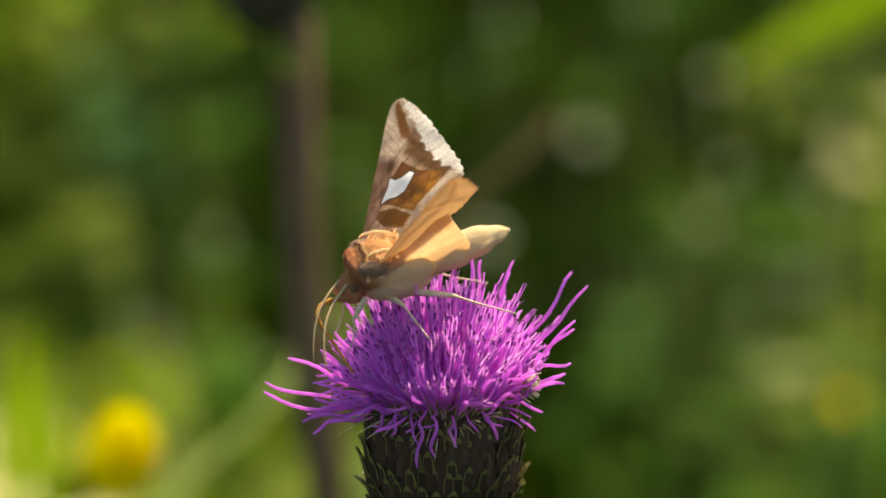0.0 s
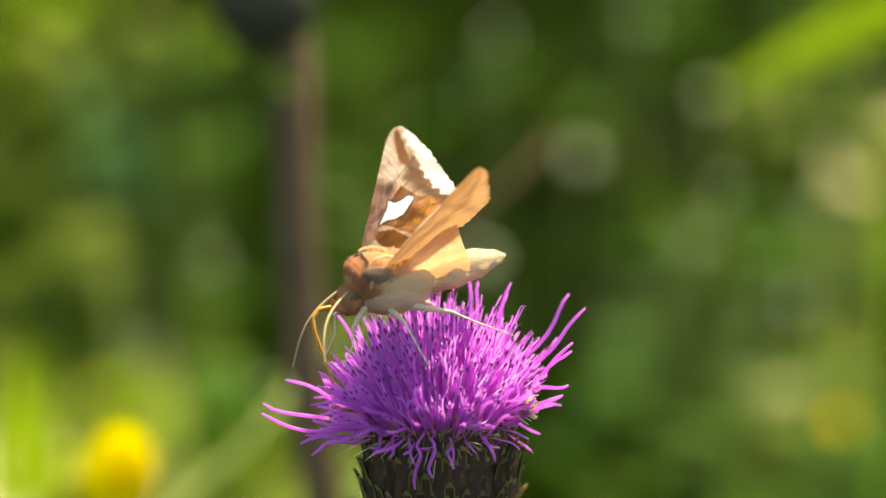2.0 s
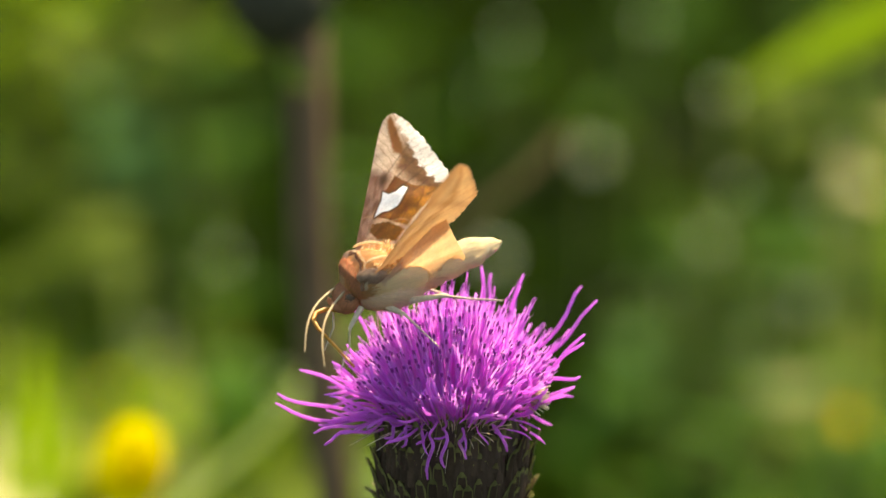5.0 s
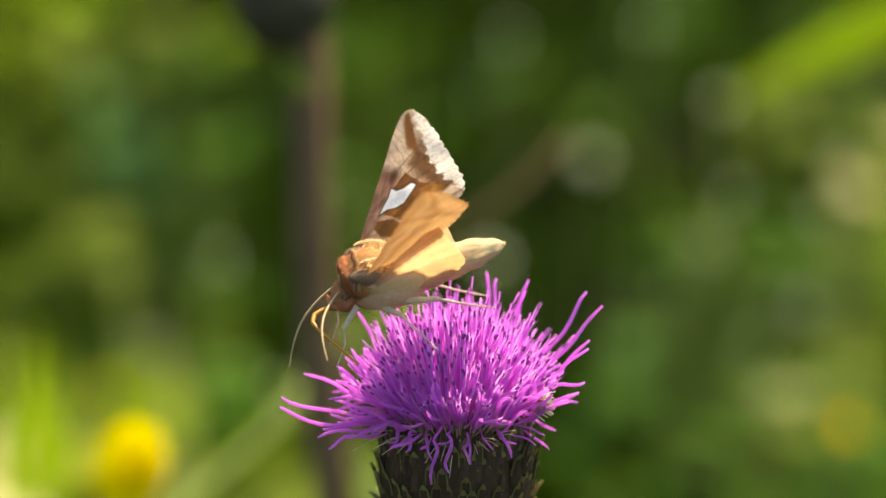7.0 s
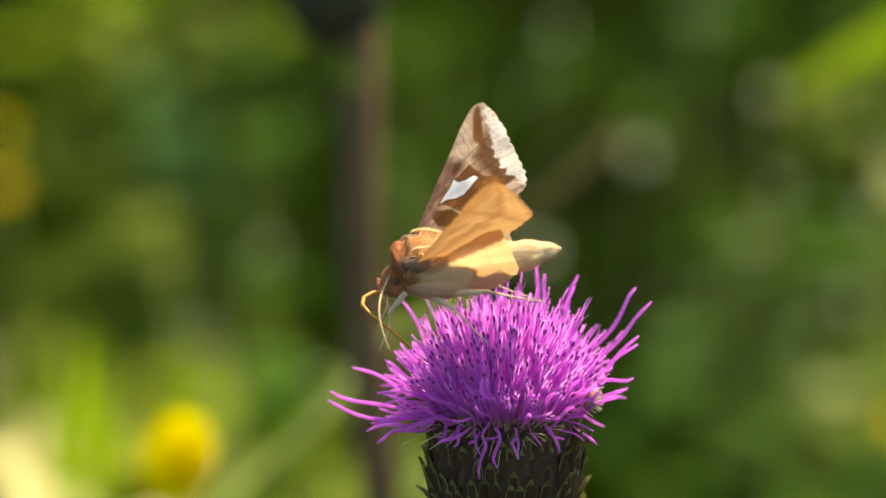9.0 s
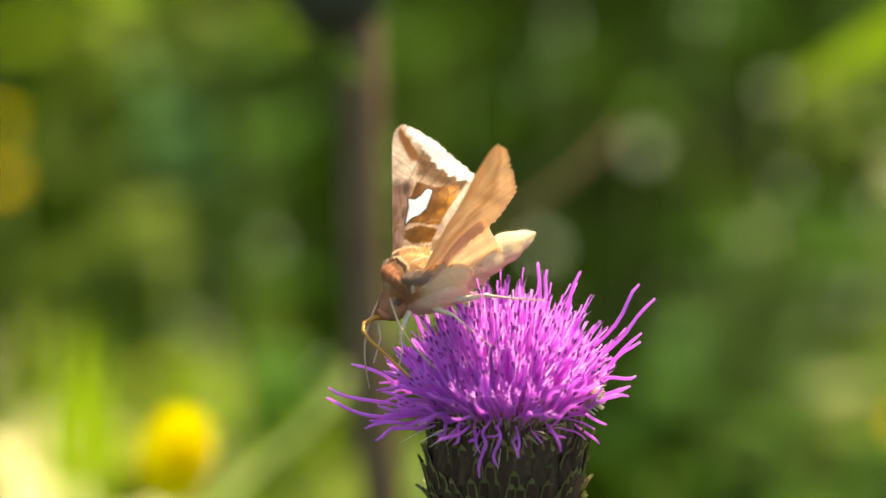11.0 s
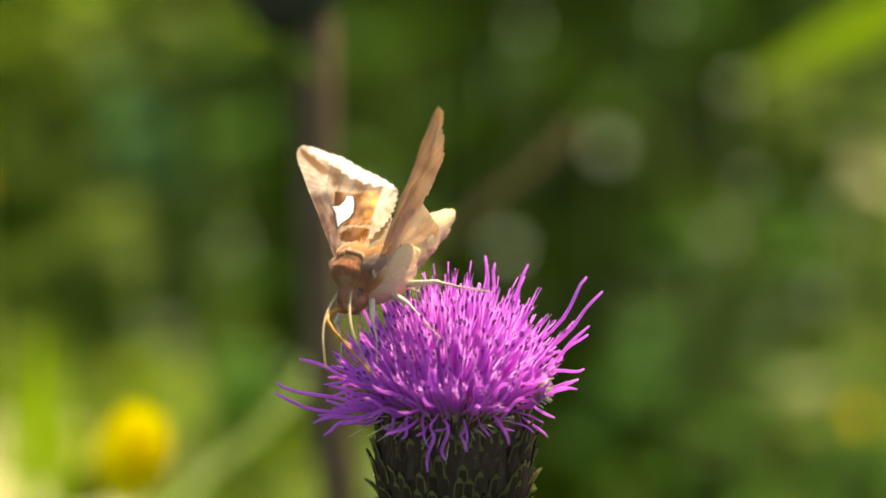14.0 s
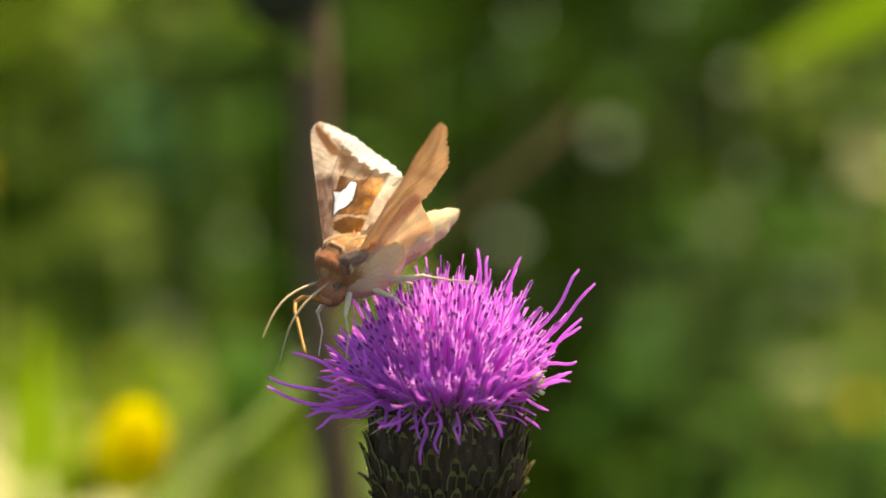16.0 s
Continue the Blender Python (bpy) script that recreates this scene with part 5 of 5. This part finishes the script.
    walk(proboscis, [
        (0, pose(0.00920, 0.00030, -0.00320, 76.69, 37.86, 79.29)),
        (0.5, pose(0.00920, 0.00030, -0.00320, 75.66, 21.96, 73.54)),
        (1, pose(0.00920, 0.00030, -0.00320, 108.30, 62.12, 114.77)),
        (1.5, pose(0.00920, 0.00030, -0.00320, 96.45, 70.03, 99.96)),
        (2, pose(0.00920, 0.00030, -0.00320, 59.88, 49.34, 58.47)),
        (2.5, pose(0.00920, 0.00030, -0.00320, 75.78, 20.07, 72.84)),
        (3, pose(0.00920, 0.00030, -0.00320, 77.54, 22.92, 78.41)),
        (3.5, pose(0.00920, 0.00030, -0.00320, 79.36, 36.52, 83.62)),
        (4, pose(0.00920, 0.00030, -0.00320, 74.56, 20.79, 70.28)),
        (6.5, pose(0.00920, 0.00030, -0.00320, 86.13, 24.70, 99.59)),
        (7, pose(0.00920, 0.00030, -0.00320, 83.98, 20.17, 95.97)),
        (7.5, pose(0.00920, 0.00030, -0.00320, 95.53, 39.73, 108.89)),
        (8, pose(0.00920, 0.00030, -0.00320, 90.20, 22.04, 112.26)),
        (8.5, pose(0.00920, 0.00030, -0.00320, 87.81, 16.66, 112.21)),
        (9, pose(0.00920, 0.00030, -0.00320, 86.04, 17.95, 104.19)),
        (11.5, pose(0.00920, 0.00030, -0.00320, 75.65, 33.55, 77.00)),
        (12, pose(0.00920, 0.00030, -0.00320, 78.78, 37.65, 82.67)),
        (12.5, pose(0.00920, 0.00030, -0.00320, 79.80, 34.99, 84.39)),
        (13, pose(0.00920, 0.00030, -0.00320, 83.78, 50.13, 89.04)),
        (13.5, pose(0.00920, 0.00030, -0.00320, 80.95, 48.04, 85.50)),
        (14, pose(0.00920, 0.00030, -0.00320, 55.43, 37.20, 48.75)),
        (14.5, pose(0.00920, 0.00030, -0.00320, 70.13, 11.64, 49.96)),
        (15, pose(0.00920, 0.00030, -0.00320, 63.54, 20.07, 48.06)),
        (15.5, pose(0.00920, 0.00030, -0.00320, 60.95, 30.85, 52.51)),
        (16, pose(0.00920, 0.00030, -0.00320, 52.83, 19.87, 33.92)),
    ])
    walk(hind_leg, [
        (0, pose(0.00050, 0.00260, -0.00280, 0.00, 8.68, 147.18)),
        (0.5, pose(0.00050, 0.00260, -0.00280, 0.00, 13.99, 156.72)),
        (1, pose(0.00050, 0.00260, -0.00280, 0.00, 11.83, 137.91)),
        (1.5, pose(0.00050, 0.00260, -0.00280, 0.00, 10.22, 129.15)),
        (2, pose(0.00050, 0.00260, -0.00280, 0.00, 13.33, 144.30)),
        (2.5, pose(0.00050, 0.00260, -0.00280, 0.00, 18.26, 154.71)),
        (3, pose(0.00050, 0.00260, -0.00280, 0.00, 0.66, 125.78)),
        (3.5, pose(0.00050, 0.00260, -0.00280, 0.00, 4.31, 147.49)),
        (4, pose(0.00050, 0.00260, -0.00280, 0.00, -11.55, 129.70)),
        (6.5, pose(0.00050, 0.00260, -0.00280, 0.00, -4.00, 138.74)),
        (7, pose(0.00050, 0.00260, -0.00280, 0.00, -7.25, 138.27)),
        (7.5, pose(0.00050, 0.00260, -0.00280, 0.00, -5.01, 135.41)),
        (8, pose(0.00050, 0.00260, -0.00280, 0.00, -1.54, 141.04)),
        (8.5, pose(0.00050, 0.00260, -0.00280, 0.00, -6.27, 140.98)),
        (9, pose(0.00050, 0.00260, -0.00280, 0.00, -8.88, 143.92)),
        (11.5, pose(0.00050, 0.00260, -0.00280, 0.00, -3.52, 112.93)),
        (12, pose(0.00050, 0.00260, -0.00280, 0.00, -1.16, 104.53)),
        (12.5, pose(0.00050, 0.00260, -0.00280, 0.00, 6.44, 97.28)),
        (13, pose(0.00050, 0.00260, -0.00280, 0.00, 7.13, 90.06)),
        (13.5, pose(0.00050, 0.00260, -0.00280, 0.00, 3.12, 91.96)),
        (14, pose(0.00050, 0.00260, -0.00280, 0.00, 6.98, 92.69)),
        (14.5, pose(0.00050, 0.00260, -0.00280, 0.00, -0.22, 92.88)),
        (15, pose(0.00050, 0.00260, -0.00280, 0.00, 5.02, 94.21)),
        (15.5, pose(0.00050, 0.00260, -0.00280, 0.00, 1.99, 97.50)),
        (16, pose(0.00050, 0.00260, -0.00280, 0.00, 5.30, 110.89)),
    ])
    walk(mid_leg, [
        (0, pose(0.00320, 0.00260, -0.00300, 0.00, 8.85, 103.53)),
        (0.5, pose(0.00320, 0.00260, -0.00300, 0.00, 7.02, 100.80)),
        (1, pose(0.00320, 0.00260, -0.00300, 0.00, 26.25, 95.29)),
        (1.5, pose(0.00320, 0.00260, -0.00300, 0.00, 29.56, 90.85)),
        (2, pose(0.00320, 0.00260, -0.00300, 0.00, 29.86, 100.69)),
        (2.5, pose(0.00320, 0.00260, -0.00300, 0.00, 21.83, 103.31)),
        (3, pose(0.00320, 0.00260, -0.00300, 0.00, 17.61, 107.41)),
        (3.5, pose(0.00320, 0.00260, -0.00300, 0.00, 29.97, 122.90)),
        (4, pose(0.00320, 0.00260, -0.00300, 0.00, 8.62, 100.32)),
        (6.5, pose(0.00320, 0.00260, -0.00300, 0.00, 24.33, 131.60)),
        (7, pose(0.00320, 0.00260, -0.00300, 0.00, 17.64, 123.81)),
        (7.5, pose(0.00320, 0.00260, -0.00300, 0.00, 26.28, 128.86)),
        (8, pose(0.00320, 0.00260, -0.00300, 0.00, 35.31, 139.35)),
        (8.5, pose(0.00320, 0.00260, -0.00300, 0.00, 30.33, 135.91)),
        (9, pose(0.00320, 0.00260, -0.00300, 0.00, 21.76, 135.02)),
        (11.5, pose(0.00320, 0.00260, -0.00300, 0.00, 19.52, 96.36)),
        (12, pose(0.00320, 0.00260, -0.00300, 0.00, 20.17, 85.52)),
        (12.5, pose(0.00320, 0.00260, -0.00300, 0.00, 26.30, 77.56)),
        (13, pose(0.00320, 0.00260, -0.00300, 0.00, 24.56, 67.86)),
        (13.5, pose(0.00320, 0.00260, -0.00300, 0.00, 26.11, 67.53)),
        (14, pose(0.00320, 0.00260, -0.00300, 0.00, 32.12, 76.70)),
        (14.5, pose(0.00320, 0.00260, -0.00300, 0.00, 14.78, 69.68)),
        (15, pose(0.00320, 0.00260, -0.00300, 0.00, 24.96, 76.07)),
        (15.5, pose(0.00320, 0.00260, -0.00300, 0.00, 25.61, 82.23)),
        (16, pose(0.00320, 0.00260, -0.00300, 0.00, 37.52, 107.09)),
    ])


motions()
